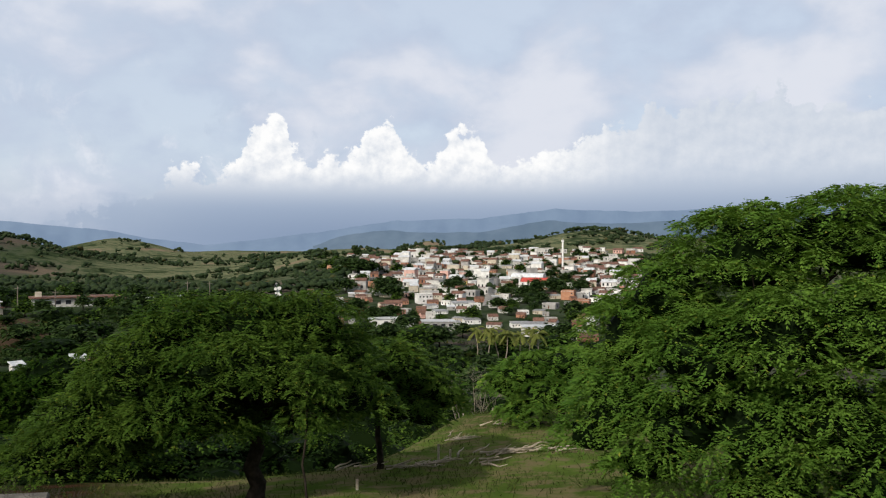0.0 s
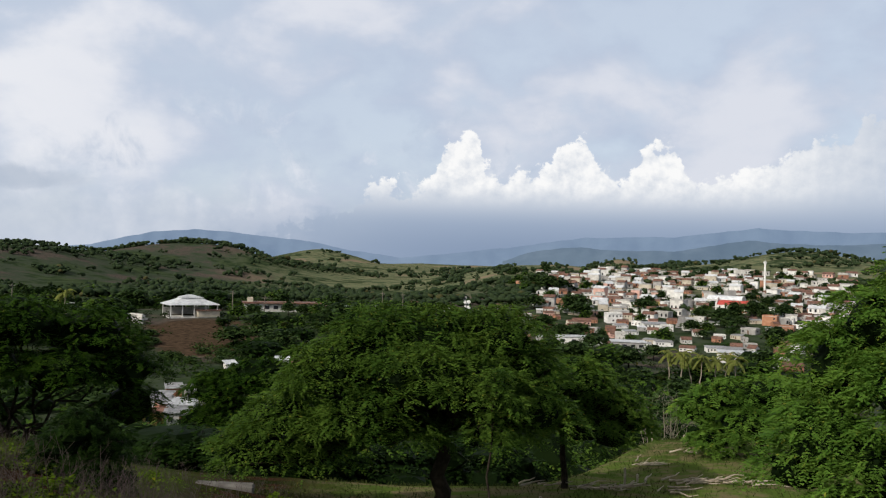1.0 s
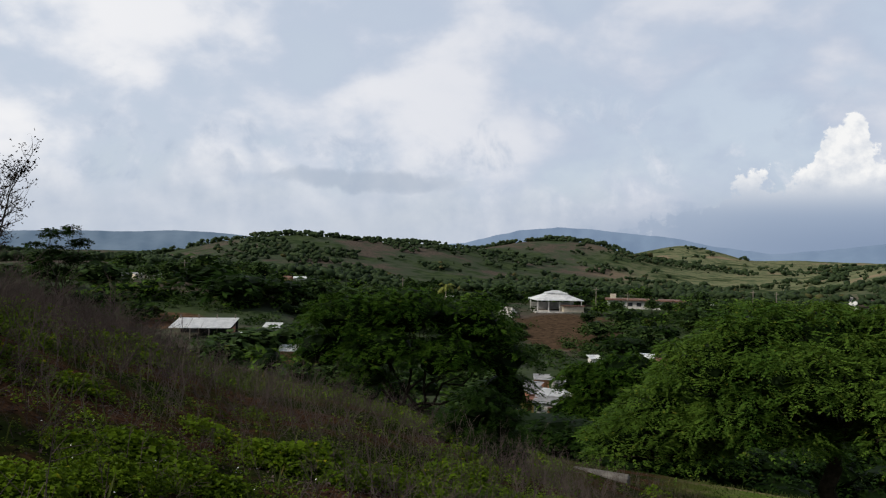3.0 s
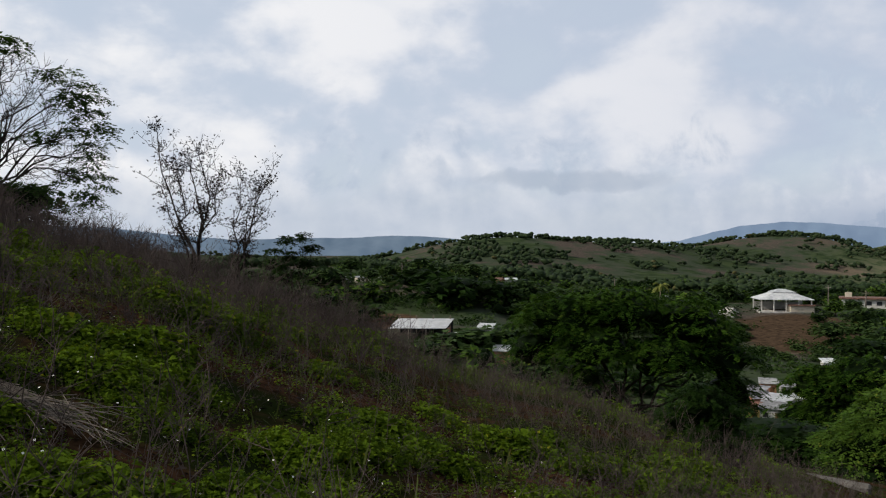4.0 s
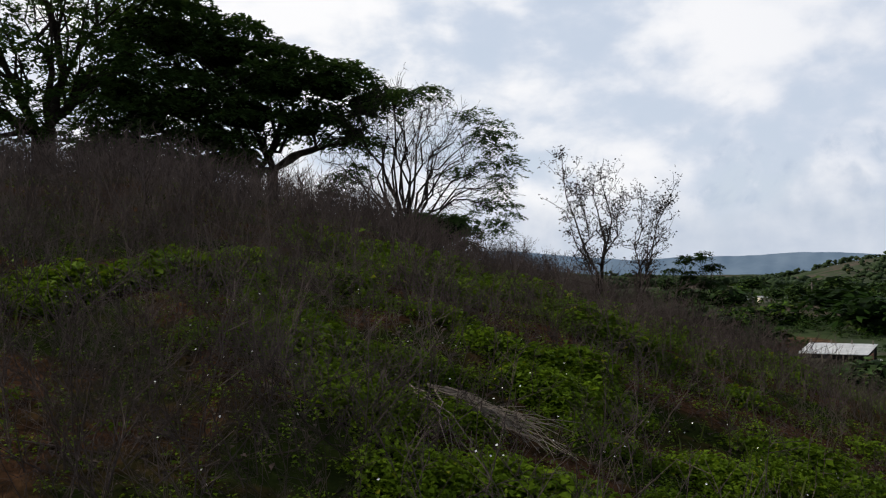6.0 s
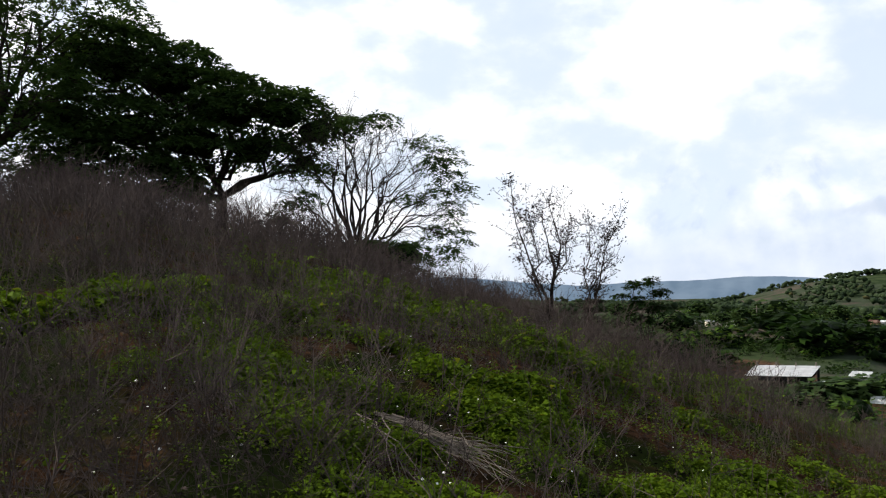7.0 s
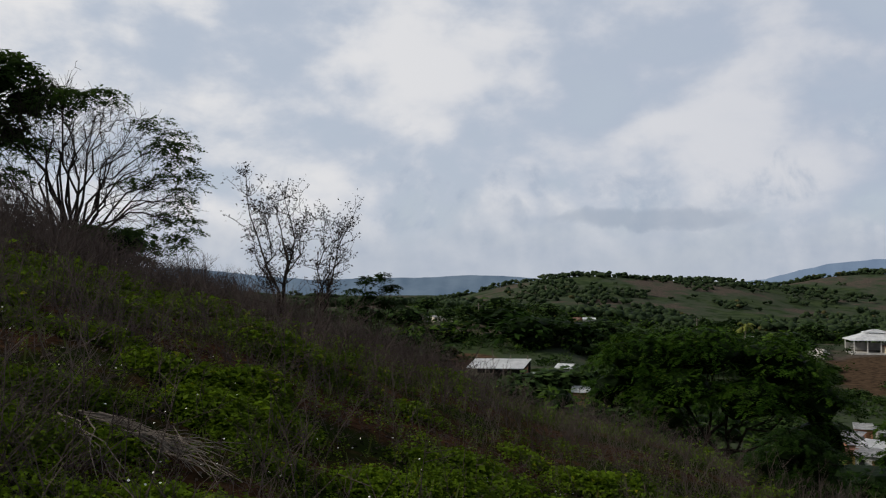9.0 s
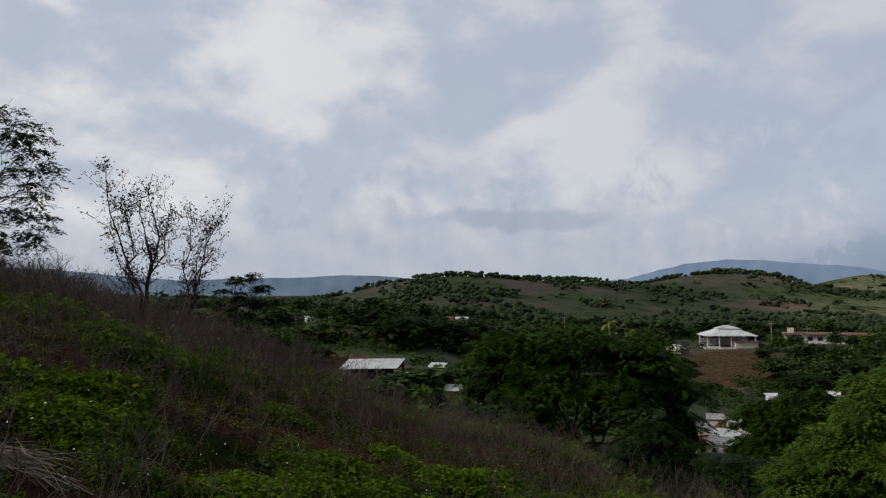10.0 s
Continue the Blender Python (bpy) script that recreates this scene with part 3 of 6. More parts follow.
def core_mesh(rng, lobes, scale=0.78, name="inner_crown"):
    """A lumpy near-black mass added within the lobes: painted shade that closes a crown's gaps."""
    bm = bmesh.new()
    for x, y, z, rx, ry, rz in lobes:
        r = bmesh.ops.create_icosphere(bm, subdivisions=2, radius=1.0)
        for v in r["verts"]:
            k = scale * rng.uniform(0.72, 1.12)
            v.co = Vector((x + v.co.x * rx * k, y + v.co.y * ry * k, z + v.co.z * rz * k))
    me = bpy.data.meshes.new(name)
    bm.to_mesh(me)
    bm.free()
    me.materials.append(CORE_SHADE)
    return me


def bent(rng, p0, p1, r0, r1, k=6, sway=0.12, rise=0.0):
    """A crooked limb from p0 to p1."""
    p0, p1 = np.array(p0, float), np.array(p1, float)
    t = np.linspace(0, 1, k)[:, None]
    ln = np.linalg.norm(p1 - p0)
    p = p0 + (p1 - p0) * t + np.sin(t * np.pi) * np.array([[0, 0, rise * ln]])
    w = rng.normal(0, sway * ln / 3, (k, 3)) * np.sin(t * np.pi)
    return p + w, r0 + (r1 - r0) * np.linspace(0, 1, k)


def limb_mesh(rng, trunk_h, r, lobes, tips, mat, name="trunk", lean=(0, 0), stems=1):
    """Trunk, forks, limbs to the lobes and branches to the tips, as one bark mesh."""
    paths = []
    L = np.array(lobes, float)
    forks = []
    for s in range(stems):
        a = s * 2 * np.pi / max(stems, 1) + 0.5
        o = np.array([math.cos(a), math.sin(a), 0]) * (0.35 if stems > 1 else 0)
        top = np.array([lean[0], lean[1], trunk_h]) + o * 2.5
        rr = r / math.sqrt(stems)
        p, q = bent(rng, o * 0.5 + np.array([0, 0, -0.4]), top, rr * 1.25, rr * 0.8, 7, 0.08)
        q[:2] *= (1.35, 1.1)
        paths.append((p, q))
        forks.append((top, rr))
    ends = []
    for i, l in enumerate(L):
        top, rr = forks[i % len(forks)]
        e = l[:3] + np.array([0, 0, -0.25 * l[5]])
        p, q = bent(rng, top, e, rr * 0.55, rr * 0.16, 7, 0.16, 0.06)
        paths.append((p, q))
        ends.append((p, q))
    if len(tips):
        for t in tips:
            i = int(np.argmin(((L[:, :3] - t) ** 2).sum(1)))
            p, q = ends[i]
            k = rng.integers(2, len(p))
            paths.append(bent(rng, p[k], t, max(q[k] * 0.5, 0.012), 0.008, 5, 0.15, 0.05))
    v, f = tubes(paths, 6)
    return mesh_of(name, v, f, mat, True)


def tree(name, x, y, z, lobes, trunk_h, r, clumps, per, leaf, label, category="tree", group="", spray=0.3, width=0.1, pairs=4, size=0.55, keep=-0.35,
         seed=1, stems=1, lean=(0, 0), branches=60, bark=None, core=0.84):
    rng = np.random.default_rng(seed)
    ob = thing(name, pose(x, y, z), label, category, group)
    cm, c = crown_mesh(rng, lobes, clumps, per, leaf, spray, width, pairs, size, keep)
    tips = c[rng.choice(len(c), min(branches, len(c)), replace=False)]
    part("trunk", limb_mesh(rng, trunk_h, r, lobes, tips, bark or BARK, lean=lean, stems=stems), None, ob)
    cr = part("crown", cm, None, ob)
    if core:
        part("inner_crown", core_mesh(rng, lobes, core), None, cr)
    return ob


def standing(az, d):
    x, y = polar(az, d)
    return x, y, ground_at(x, y)


def along(az, d, el):
    """A point d metres away (in plan) seen at az and el degrees."""
    x, y = polar(az, d)
    return np.array([x, y, EYE + d * math.tan(radians(el))])


def lobes_from(base, specs, lift=0.0):
    """Lobes relative to the foot of a tree from (azimuth, elevation, distance, radius across, radius upright)."""
    out = []
    for az, el, d, rh, rv in specs:
        p = along(az, d, el + lift) - np.array(base)
        out.append((p[0], p[1], p[2], rh, rh, rv))
    return out


def big_trees():
    # spreading tree on the bench
    b = standing(12.1, 30.0)
    tree("spreading_tree", *b, lobes_from(b, [(12.5, -5.2, 30, 2.3, 1.5), (8.6, -4.7, 30, 1.7, 1.25), (16.5, -5.3, 29.5, 2.0, 1.4), (19.6, -7.2, 29, 1.7, 1.2), (6.6, -6.6, 30.5, 1.3, 1.0),
          (14, -7.5, 27.6, 1.9, 1.2), (10.0, -8.0, 27.8, 1.7, 1.2), (18, -10, 28.2, 1.7, 1.1), (22.5, -10.2, 29, 1.6, 1.1), (6.0, -9.5, 29, 1.3, 1.0), (12, -6.2, 33, 2.2, 1.4), (15.5, -10.6, 29, 1.7, 1.0), (8.8, -10.4, 29.4, 1.4, 0.9), (20.8, -11.8, 29.5, 1.6, 1.1), (24.5, -12.2, 30, 1.5, 1.1)]),
         2.8, 0.27, 470, 74, LEAF_GREEN, "broad spreading tree with feathery green crown and dark trunk", spray=0.28, width=0.06, pairs=3, size=0.56, seed=3, branches=120, core=0.72)
    # great feathery tree beside the path
    b = standing(-20, 27.0)
    tree("great_tree", *b, lobes_from(b, [(-20.6, -0.2, 27, 2.6, 1.75), (-26.5, 0.9, 27, 2.6, 1.6), (-32, 0.4, 27.5, 2.6, 1.7), (-15.6, -3.0, 27, 1.9, 1.6), (-13.4, -5.6, 27, 1.6, 1.7),
          (-12.4, -9.6, 26, 1.5, 1.4), (-17.5, -6.5, 24.8, 1.9, 1.5), (-22.5, -5.0, 24.6, 2.0, 1.5), (-28, -4.5, 24.6, 2.1, 1.6), (-16, -11.0, 24.8, 1.7, 1.3), (-20.5, -10.5, 24.4, 1.7, 1.4),
          (-25.5, -9.8, 24.4, 1.9, 1.4), (-31, -9.5, 24.6, 2.0, 1.5), (-10.6, -11.8, 26.4, 1.05, 0.85), (-33, -4.0, 25, 2.1, 1.7), (-14, -13.4, 25.4, 1.2, 0.8), (-22, -14.0, 24.4, 1.5, 0.8), (-28, -13.6, 24.4, 1.6, 0.9)]),
         3.0, 0.35, 560, 88, LEAF_FRESH, "great domed tree with dense feathery bright green leaves", spray=0.30, width=0.062, pairs=3, size=0.60, seed=5, keep=-0.5, branches=140, core=0.72)
    # lower tree on the knoll beyond it
    b = standing(-8.6, 50.0)
    tree("knoll_tree", *b, lobes_from(b, [(-6.6, -7.9, 50, 2.0, 1.2), (-4.7, -8.8, 50, 1.3, 1.0), (-9, -7.6, 50, 2.0, 1.2), (-11, -8.6, 50, 1.8, 1.2), (-7.4, -9.4, 48.8, 1.7, 1.0), (-5.6, -10.6, 49.5, 1.2, 0.8), (-6.4, -12.0, 49, 0.75, 0.5)]),
         1.5, 0.22, 260, 30, LEAF_FRESH, "low rounded leafy tree on a grassy knoll", spray=0.34, width=0.12, pairs=3, size=0.6, seed=7, lean=(-0.5, 0))
    # trees beside the spreading tree
    b = standing(4.0, 37.0)
    tree("shade_tree", *b, lobes_from(b, [(3.5, -7.4, 37, 1.9, 1.1), (1.2, -8.9, 37, 1.5, 0.9), (5.0, -8.6, 37, 1.6, 1.0), (-0.2, -9.8, 37, 0.9, 0.6), (3.0, -10.2, 36, 1.5, 0.8), (1, -10.8, 36.2, 0.9, 0.6)]),
         3.2, 0.13, 210, 30, LEAF_GREEN, "leafy tree with a thin pale-barked trunk", spray=0.3, width=0.1, pairs=3, size=0.55, seed=9, bark=BARK)
    # broad tree down the slope, in front of the shacks' valley
    b = standing(39.6, 62.0)
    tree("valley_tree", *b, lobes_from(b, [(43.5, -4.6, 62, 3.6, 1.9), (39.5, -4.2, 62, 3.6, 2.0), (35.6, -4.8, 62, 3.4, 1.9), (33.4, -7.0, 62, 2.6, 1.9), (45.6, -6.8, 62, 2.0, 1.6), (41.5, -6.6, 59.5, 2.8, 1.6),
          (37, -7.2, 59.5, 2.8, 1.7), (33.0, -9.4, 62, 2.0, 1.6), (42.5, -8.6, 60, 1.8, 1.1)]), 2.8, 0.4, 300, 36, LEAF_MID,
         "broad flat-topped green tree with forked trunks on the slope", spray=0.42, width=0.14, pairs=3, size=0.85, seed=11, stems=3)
    b = standing(26.0, 58.0)
    tree("rounded_tree", *b, lobes_from(b, [(27.2, -8.4, 58, 2.2, 1.4), (24.8, -7.7, 58, 2.4, 1.4), (22.2, -8.6, 58, 2.0, 1.3), (26, -10.2, 57, 2.2, 1.3), (28.4, -10.6, 57, 1.7, 1.1), (23.4, -10.2, 57, 1.9, 1.1)]),
         2.0, 0.3, 210, 34, LEAF_MID, "rounded light green tree below the hillside", spray=0.4, width=0.14, pairs=3, size=0.75, seed=13)
    # dark bush on the weedy slope edge
    b = standing(34.2, 14.0)
    tree("dark_bush", *b, lobes_from(b, [(34.4, -10.2, 14, 0.42, 0.34), (33.0, -11.2, 14, 0.36, 0.32), (35.6, -11.4, 14, 0.36, 0.30), (34.2, -12.6, 13.9, 0.46, 0.34), (32.8, -13.6, 14, 0.36, 0.32), (35.4, -13.8, 14, 0.36, 0.32), (34.2, -14.6, 13.8, 0.42, 0.26)]),
         0.4, 0.05, 130, 34, LEAF_DARK, "dense dark green bush among dead weeds", "bush", spray=0.10, width=0.036, size=0.17, seed=15, keep=-0.7, branches=40)
    # dark trees on the hilltop
    b = standing(91.3, 38.0)
    tree("hilltop_tree", *b, lobes_from(b, [(90.6, 12.4, 38, 2.7, 1.6), (86.8, 12.2, 38, 2.1, 1.3), (84.4, 11.0, 37.6, 1.5, 1.0), (94.1, 14.0, 38.5, 2.6, 1.8), (97.6, 14.8, 39, 2.7, 1.9), (88.6, 9.8, 37.4, 1.9, 1.2),
          (92.6, 10.0, 37, 2.2, 1.3), (96.6, 10.8, 37, 2.2, 1.4), (85.2, 8.9, 37.6, 1.0, 0.7), (100.1, 11, 38, 2.0, 1.5), (95.1, 8.4, 36.6, 1.9, 1.0), (99.1, 9.4, 36.4, 1.8, 1.0), (94.6, 7.0, 36.4, 1.8, 0.8), (99.6, 7.8, 36, 1.9, 0.9)], 0.5),
         1.9, 0.36, 560, 34, LEAF_BACK, "wide dark umbrella-crowned tree on the hilltop", group="hilltop trees", spray=0.34, width=0.12, pairs=2, size=0.62, seed=17, keep=-0.5, core=0.52, stems=2, branches=120)
    b = standing(105, 36.0)
    tree("hilltop_tree", *b, lobes_from(b, [(104.6, 16.4, 36, 2.5, 1.6), (109.6, 16.0, 36, 2.6, 1.8), (101.1, 17.8, 37, 2.6, 1.8), (106.6, 12.5, 35, 2.0, 1.2), (102.1, 13.0, 35.5, 2.1, 1.2), (112.6, 12, 36, 2.4, 1.6), (104.1, 19.5, 37, 2.4, 1.4), (98.1, 18.0, 39, 2.0, 1.4), (103.6, 10.5, 35, 1.9, 1.1), (108.1, 9.8, 34.6, 2.0, 1.2), (104.5, 8.2, 35, 1.8, 0.9), (109.5, 8.0, 35, 1.8, 0.9)], 0.5),
         2.2, 0.42, 330, 30, LEAF_BACK, "tall dark open-crowned tree on the hilltop", group="hilltop trees", spray=0.32, width=0.11, pairs=2, size=0.62, seed=19, keep=-0.6, core=0, stems=2, branches=150)


big_trees()


def fan_tree():
    """Half-bare tree: many stems fanning out, leaves hanging only at the outer tips."""
    rng = np.random.default_rng(23)
    b = np.array(standing(81.9, 34.0))
    ob = thing("half_bare_tree", pose(*b), "half-bare tree with fanned branches and drooping leaf tufts", "tree")
    paths, tips = [], []
    for i in range(26):
        f = i / 25
        az, el = 86.8 - 12.0 * f + rng.normal(0, 0.4), 4.6 + 6.6 * math.sin(0.45 + 2.62 * f) + rng.normal(0, 0.35)
        e = along(az, 34 + rng.normal(0, 0.9), el) - b
        p, q = bent(rng, np.array([0, 0, -0.3]) + rng.normal(0, 0.12, 3) * (1, 1, 0), e, 0.06, 0.012, 8, 0.10, 0.16)
        paths.append((p, q))
        for j in range(14):
            k = rng.integers(3, 8)
            o = (p[-1] - p[0]) / np.linalg.norm(p[-1] - p[0])
            t = p[k] + (o * rng.uniform(0.2, 0.8) + rng.normal(0, 0.34, 3))
            p2, q2 = bent(rng, p[k], t, max(q[k] * 0.4, 0.010), 0.006, 4, 0.15, 0.05)
            paths.append((p2, q2))
            for h in range(3):
                paths.append(bent(rng, p2[rng.integers(1, 4)], t + rng.normal(0, 0.3, 3) + o * 0.2, 0.009, 0.005, 3, 0.1))
        tips.append(e)
    v, f = tubes(paths, 4)
    part("trunk", mesh_of("trunk", v, f, BARK), None, ob)
    lob = lobes_from(b, [(75.4, 9.8, 34, 0.75, 0.35), (75, 8.2, 34, 0.55, 0.4), (75.1, 6.8, 34, 0.4, 0.5), (75.2, 5.4, 34, 0.4, 0.6), (76.2, 4.6, 33.6, 0.45, 0.3), (82.2, 12.0, 34, 1.0, 0.35), (80.0, 12.3, 34, 0.7, 0.3), (74.7, 4.0, 33.8, 0.5, 0.55), (75.4, 3.0, 33.4, 0.5, 0.4), (74.5, 7.4, 34, 0.5, 0.5), (76.2, 9.3, 33.6, 0.6, 0.35), (76.4, 7.4, 33.4, 0.45, 0.3), (86.6, 6.0, 34, 0.6, 0.5),
                         (77, 10.9, 34, 0.6, 0.25), (78, 7.0, 33.5, 0.45, 0.25), (84.3, 8.8, 34, 0.5, 0.4), (85.3, 7.0, 34, 0.5, 0.4)])
    cm, c = crown_mesh(rng, lob, 250, 20, LEAF_BACK, 0.2, 0.062, 2, 0.34, -0.9)
    part("crown", cm, None, ob, "sparse hanging leaf tufts")
    b2 = standing(81.0, 31.5)
    tree("hedge_bush", *b2, [(0.9, 0.9, 0.6, 1.3, 1.3, 0.7), (-0.9, -0.9, 0.5, 1.2, 1.2, 0.6), (0, 0, 0.8, 1.2, 1.2, 0.6)], 0.4, 0.05, 110, 30, LEAF_BACK, "low dark bush at the crest of the weedy slope",
         "bush", spray=0.2, width=0.08, pairs=2, size=0.35, seed=24, keep=-0.7, branches=30)


def bare_tree(name, az, d, tops, label, mat, seed, base_r=0.05, n_side=19, twig=0.42, group="", buds=True):
    """A leafless tree: stems that run to the given tops, side branches and fine twigs with dry pods."""
    rng = np.random.default_rng(seed)
    b = np.array(standing(az, d))
    ob = thing(name, pose(*b), label, "tree", group)
    paths, ends = [], []
    for ta, te in tops:
        e = along(ta, d + rng.normal(0, 0.3), te) - b
        p, q = bent(rng, np.array([0, 0, -0.2]) + rng.normal(0, 0.05, 3), e, base_r, 0.007, 9, 0.10)
        paths.append((p, q))
        ln = np.linalg.norm(e)
        up = e / ln
        for j in range(n_side):
            k = rng.integers(3, 9)
            s = p[k] + up * rng.uniform(0.3, 0.8) * twig * ln * 0.28 + rng.normal(0, 0.16 * ln * twig, 3) * (1, 1, 0.5)
            p2, q2 = bent(rng, p[k], s, max(q[k] * 0.55, 0.007), 0.005, 5, 0.18)
            paths.append((p2, q2))
            for h in range(4):
                k2 = rng.integers(1, 5)
                s2 = p2[k2] + up * 0.12 * ln * twig + rng.normal(0, 0.065 * ln * twig, 3)
                paths.append(bent(rng, p2[k2], s2, 0.006, 0.004, 3, 0.15))
                ends.append(s2)
    v, f = tubes(paths, 4)
    part("trunk", mesh_of("trunk", v, f, mat), None, ob)
    if buds:
        ends = np.array(ends)
        idx = rng.integers(0, len(ends), 4 * len(ends))
        v, f = leaf_spray(0.07, 0.02, 1)
        v, f = spread(v, f, turns(rng, len(idx), 0.9), ends[idx] + rng.normal(0, 0.05, (len(idx), 3)))
        tagged(part("dry_foliage", mesh_of("dry_foliage", v, f, BARK), None, ob, "tiny dry seed pods"), kind="stuff")
    return ob


def small_woody():
    fan_tree()
    bare_tree("bare_tree", 68.7, 22.0, [(71.2, 7.6), (70.0, 5.2), (68.3, 7.6), (67.2, 5.0), (70.6, 3.2), (69.0, 6.0)], "leafless grey tree with fine twigs among dead weeds", BARK, 31, 0.04, group="bare trees on the slope")
    bare_tree("bare_tree", 66.4, 22.5, [(63.9, 5.0), (64.6, 3.8), (65.8, 4.7), (65.1, 3.2)], "leafless thin tree leaning outwards on the weedy slope", BARK, 33, 0.034, group="bare trees on the slope")
    bare_tree("pale_bare_tree", -2.3, 76.0, [(-0.7, -9.8), (-1.3, -9.1), (-2.2, -8.8), (-3.1, -9.1), (-3.8, -9.9), (-2.7, -9.2)], "pale leafless tree with spreading branches below the knoll", BARK_PALE, 35, 0.10, 16, 0.55, buds=False)
    b = standing(62.0, 46.0)
    tree("young_tree", *b, lobes_from(b, [(62.6, 0.5, 46, 0.30, 0.28), (61.5, 0.75, 46, 0.32, 0.30), (60.9, 0.0, 46, 0.34, 0.24), (63.4, -0.2, 46, 0.26, 0.24), (62.2, -0.5, 46, 0.34, 0.3), (61.2, -1.1, 46, 0.36, 0.3), (62.9, -1.3, 46, 0.3, 0.25), (61.9, -1.8, 46, 0.3, 0.3)]), 1.2, 0.06, 64, 24, LEAF_DARK,
         "young tree with open leafy crown at the slope edge", spray=0.22, width=0.08, pairs=2, size=0.24, seed=37, branches=30, core=0)
    b = standing(8.7, 26.0)
    tree("thin_sapling", *b, lobes_from(b, [(8.6, -8.6, 26, 0.45, 0.55), (7.6, -9.4, 26, 0.45, 0.5), (9.3, -10.4, 26, 0.35, 0.5), (8.0, -11.4, 26, 0.35, 0.4), (8.5, -7.4, 26, 0.28, 0.4)]), 3.4, 0.035, 75, 20, LEAF_GREEN,
         "tall thin sapling with sparse yellowish leaves and two stems", spray=0.2, width=0.06, pairs=3, size=0.32, seed=39, stems=1, branches=40, core=0)
    b = standing(0.2, 55.0)
    tree("thin_sapling", *b, [(0, 0, 1.9, 0.35, 0.35, 0.5), (0.1, 0, 1.3, 0.3, 0.3, 0.3)], 1.2, 0.04, 26, 20, LEAF_FRESH, "small light green sapling on the knoll edge", spray=0.2, width=0.07, pairs=2, size=0.25, seed=40, branches=16, core=0)
    # understory behind the bench
    rng = np.random.default_rng(41)
    spots = [(30.5, 46, -13.0, 3.0), (25.6, 50, -12.0, 3.2), (22.0, 51, -11.2, 3.2), (28.6, 50, -12.6, 2.8), (27.5, 44, -13.6, 2.6), (23.5, 43, -12.2, 2.8), (20.0, 45, -11.4, 3.0), (16.0, 47, -11.8, 3.0), (12.5, 50, -11.4, 3.0), (8.5, 52, -11.6, 2.8), (5.2, 58, -10.6, 3.0),
             (2.0, 70, -9.6, 3.2), (-0.4, 88, -8.0, 3.6), (-3.0, 100, -8.2, 3.6), (30.0, 72, -10.6, 3.2), (19.5, 75, -8.2, 3.6), (-4.2, 84, -9.6, 3.0), (3.2, 98, -7.4, 3.8)]
    for i, (az, d, el, r) in enumerate(spots):
        x, y, z = standing(az, d)
        top = EYE + d * math.tan(radians(el)) - z
        top = min(max(top, 2.5), 12.0)
        lob = [(rng.normal(0, 0.45) * r, rng.normal(0, 0.45) * r, top * rng.uniform(0.42, 0.8), r * rng.uniform(0.5, 0.75), r * rng.uniform(0.5, 0.75), top * 0.2) for k in range(5)] + [(0, 0, top * 0.8, r * 0.7, r * 0.7, top * 0.2)]
        # thicket left of 6 degrees has its shade painted by the darker leaves
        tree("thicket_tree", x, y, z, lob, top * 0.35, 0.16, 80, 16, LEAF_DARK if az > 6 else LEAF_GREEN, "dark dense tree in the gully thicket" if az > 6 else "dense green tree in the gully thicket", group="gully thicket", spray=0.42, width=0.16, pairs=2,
             size=0.7, seed=50 + i, keep=-0.6, branches=20)


small_woody()


# ---- wood of the valley ----
def far_prototypes():
    """A few tree shapes shared by the valley trees: round, wide, tall."""
    protos = []
    shapes = [[(0, 0, 4.2, 3.0, 3.0, 2.0), (1.6, 0.6, 3.4, 2.0, 2.0, 1.4), (-1.7, -0.5, 3.5, 2.1, 2.1, 1.5)], [(0, 0, 3.6, 3.8, 3.8, 1.5), (2.2, 0, 3.2, 2.4, 2.4, 1.2), (-2.2, 0.8, 3.0, 2.4, 2.4, 1.2), (0.4, -2, 2.6, 2, 2, 1.1)],
              [(0, 0, 5.2, 2.2, 2.2, 2.4), (0.8, 0.8, 3.8, 2.0, 2.0, 1.7), (-0.9, -0.4, 3.4, 2.0, 2.0, 1.5)], [(0, 0, 2.4, 2.2, 2.2, 1.5), (1.3, -0.8, 1.9, 1.6, 1.6, 1.2), (-1.4, 0.5, 2.0, 1.7, 1.7, 1.2)],
              [(0, 0, 4.6, 2.6, 2.6, 1.7), (1.8, 1.0, 4.0, 1.7, 1.7, 1.1), (-1.5, 1.2, 3.2, 1.9, 1.9, 1.2), (-0.5, -1.6, 2.8, 1.8, 1.8, 1.2)]]
    for i, sh in enumerate(shapes):
        rng = np.random.default_rng(70 + i)
        cm, c = crown_mesh(rng, sh, 60, 5, (LEAF_FAR, LEAF_DARK, LEAF_FAR, LEAF_FAR, LEAF_GREEN)[i], 1.15, 0.6, 1, 0.7, -0.6)
        tm = limb_mesh(rng, 1.6, 0.22, sh, [], BARK)
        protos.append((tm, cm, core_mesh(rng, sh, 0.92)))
    return protos


LEAF_HILL = leaf_material("hill_leaves", (0.015, 0.028, 0.013), (0.040, 0.058, 0.025), 0.1)
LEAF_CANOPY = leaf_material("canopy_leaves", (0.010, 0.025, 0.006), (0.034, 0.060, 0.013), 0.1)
PROTOS = far_prototypes()
TREE_LABELS = ["round leafy green tree on the valley side", "wide dark spreading tree in the valley", "tall leafy tree between the houses", "low bushy tree on the valley side", "uneven green tree in the valley"]


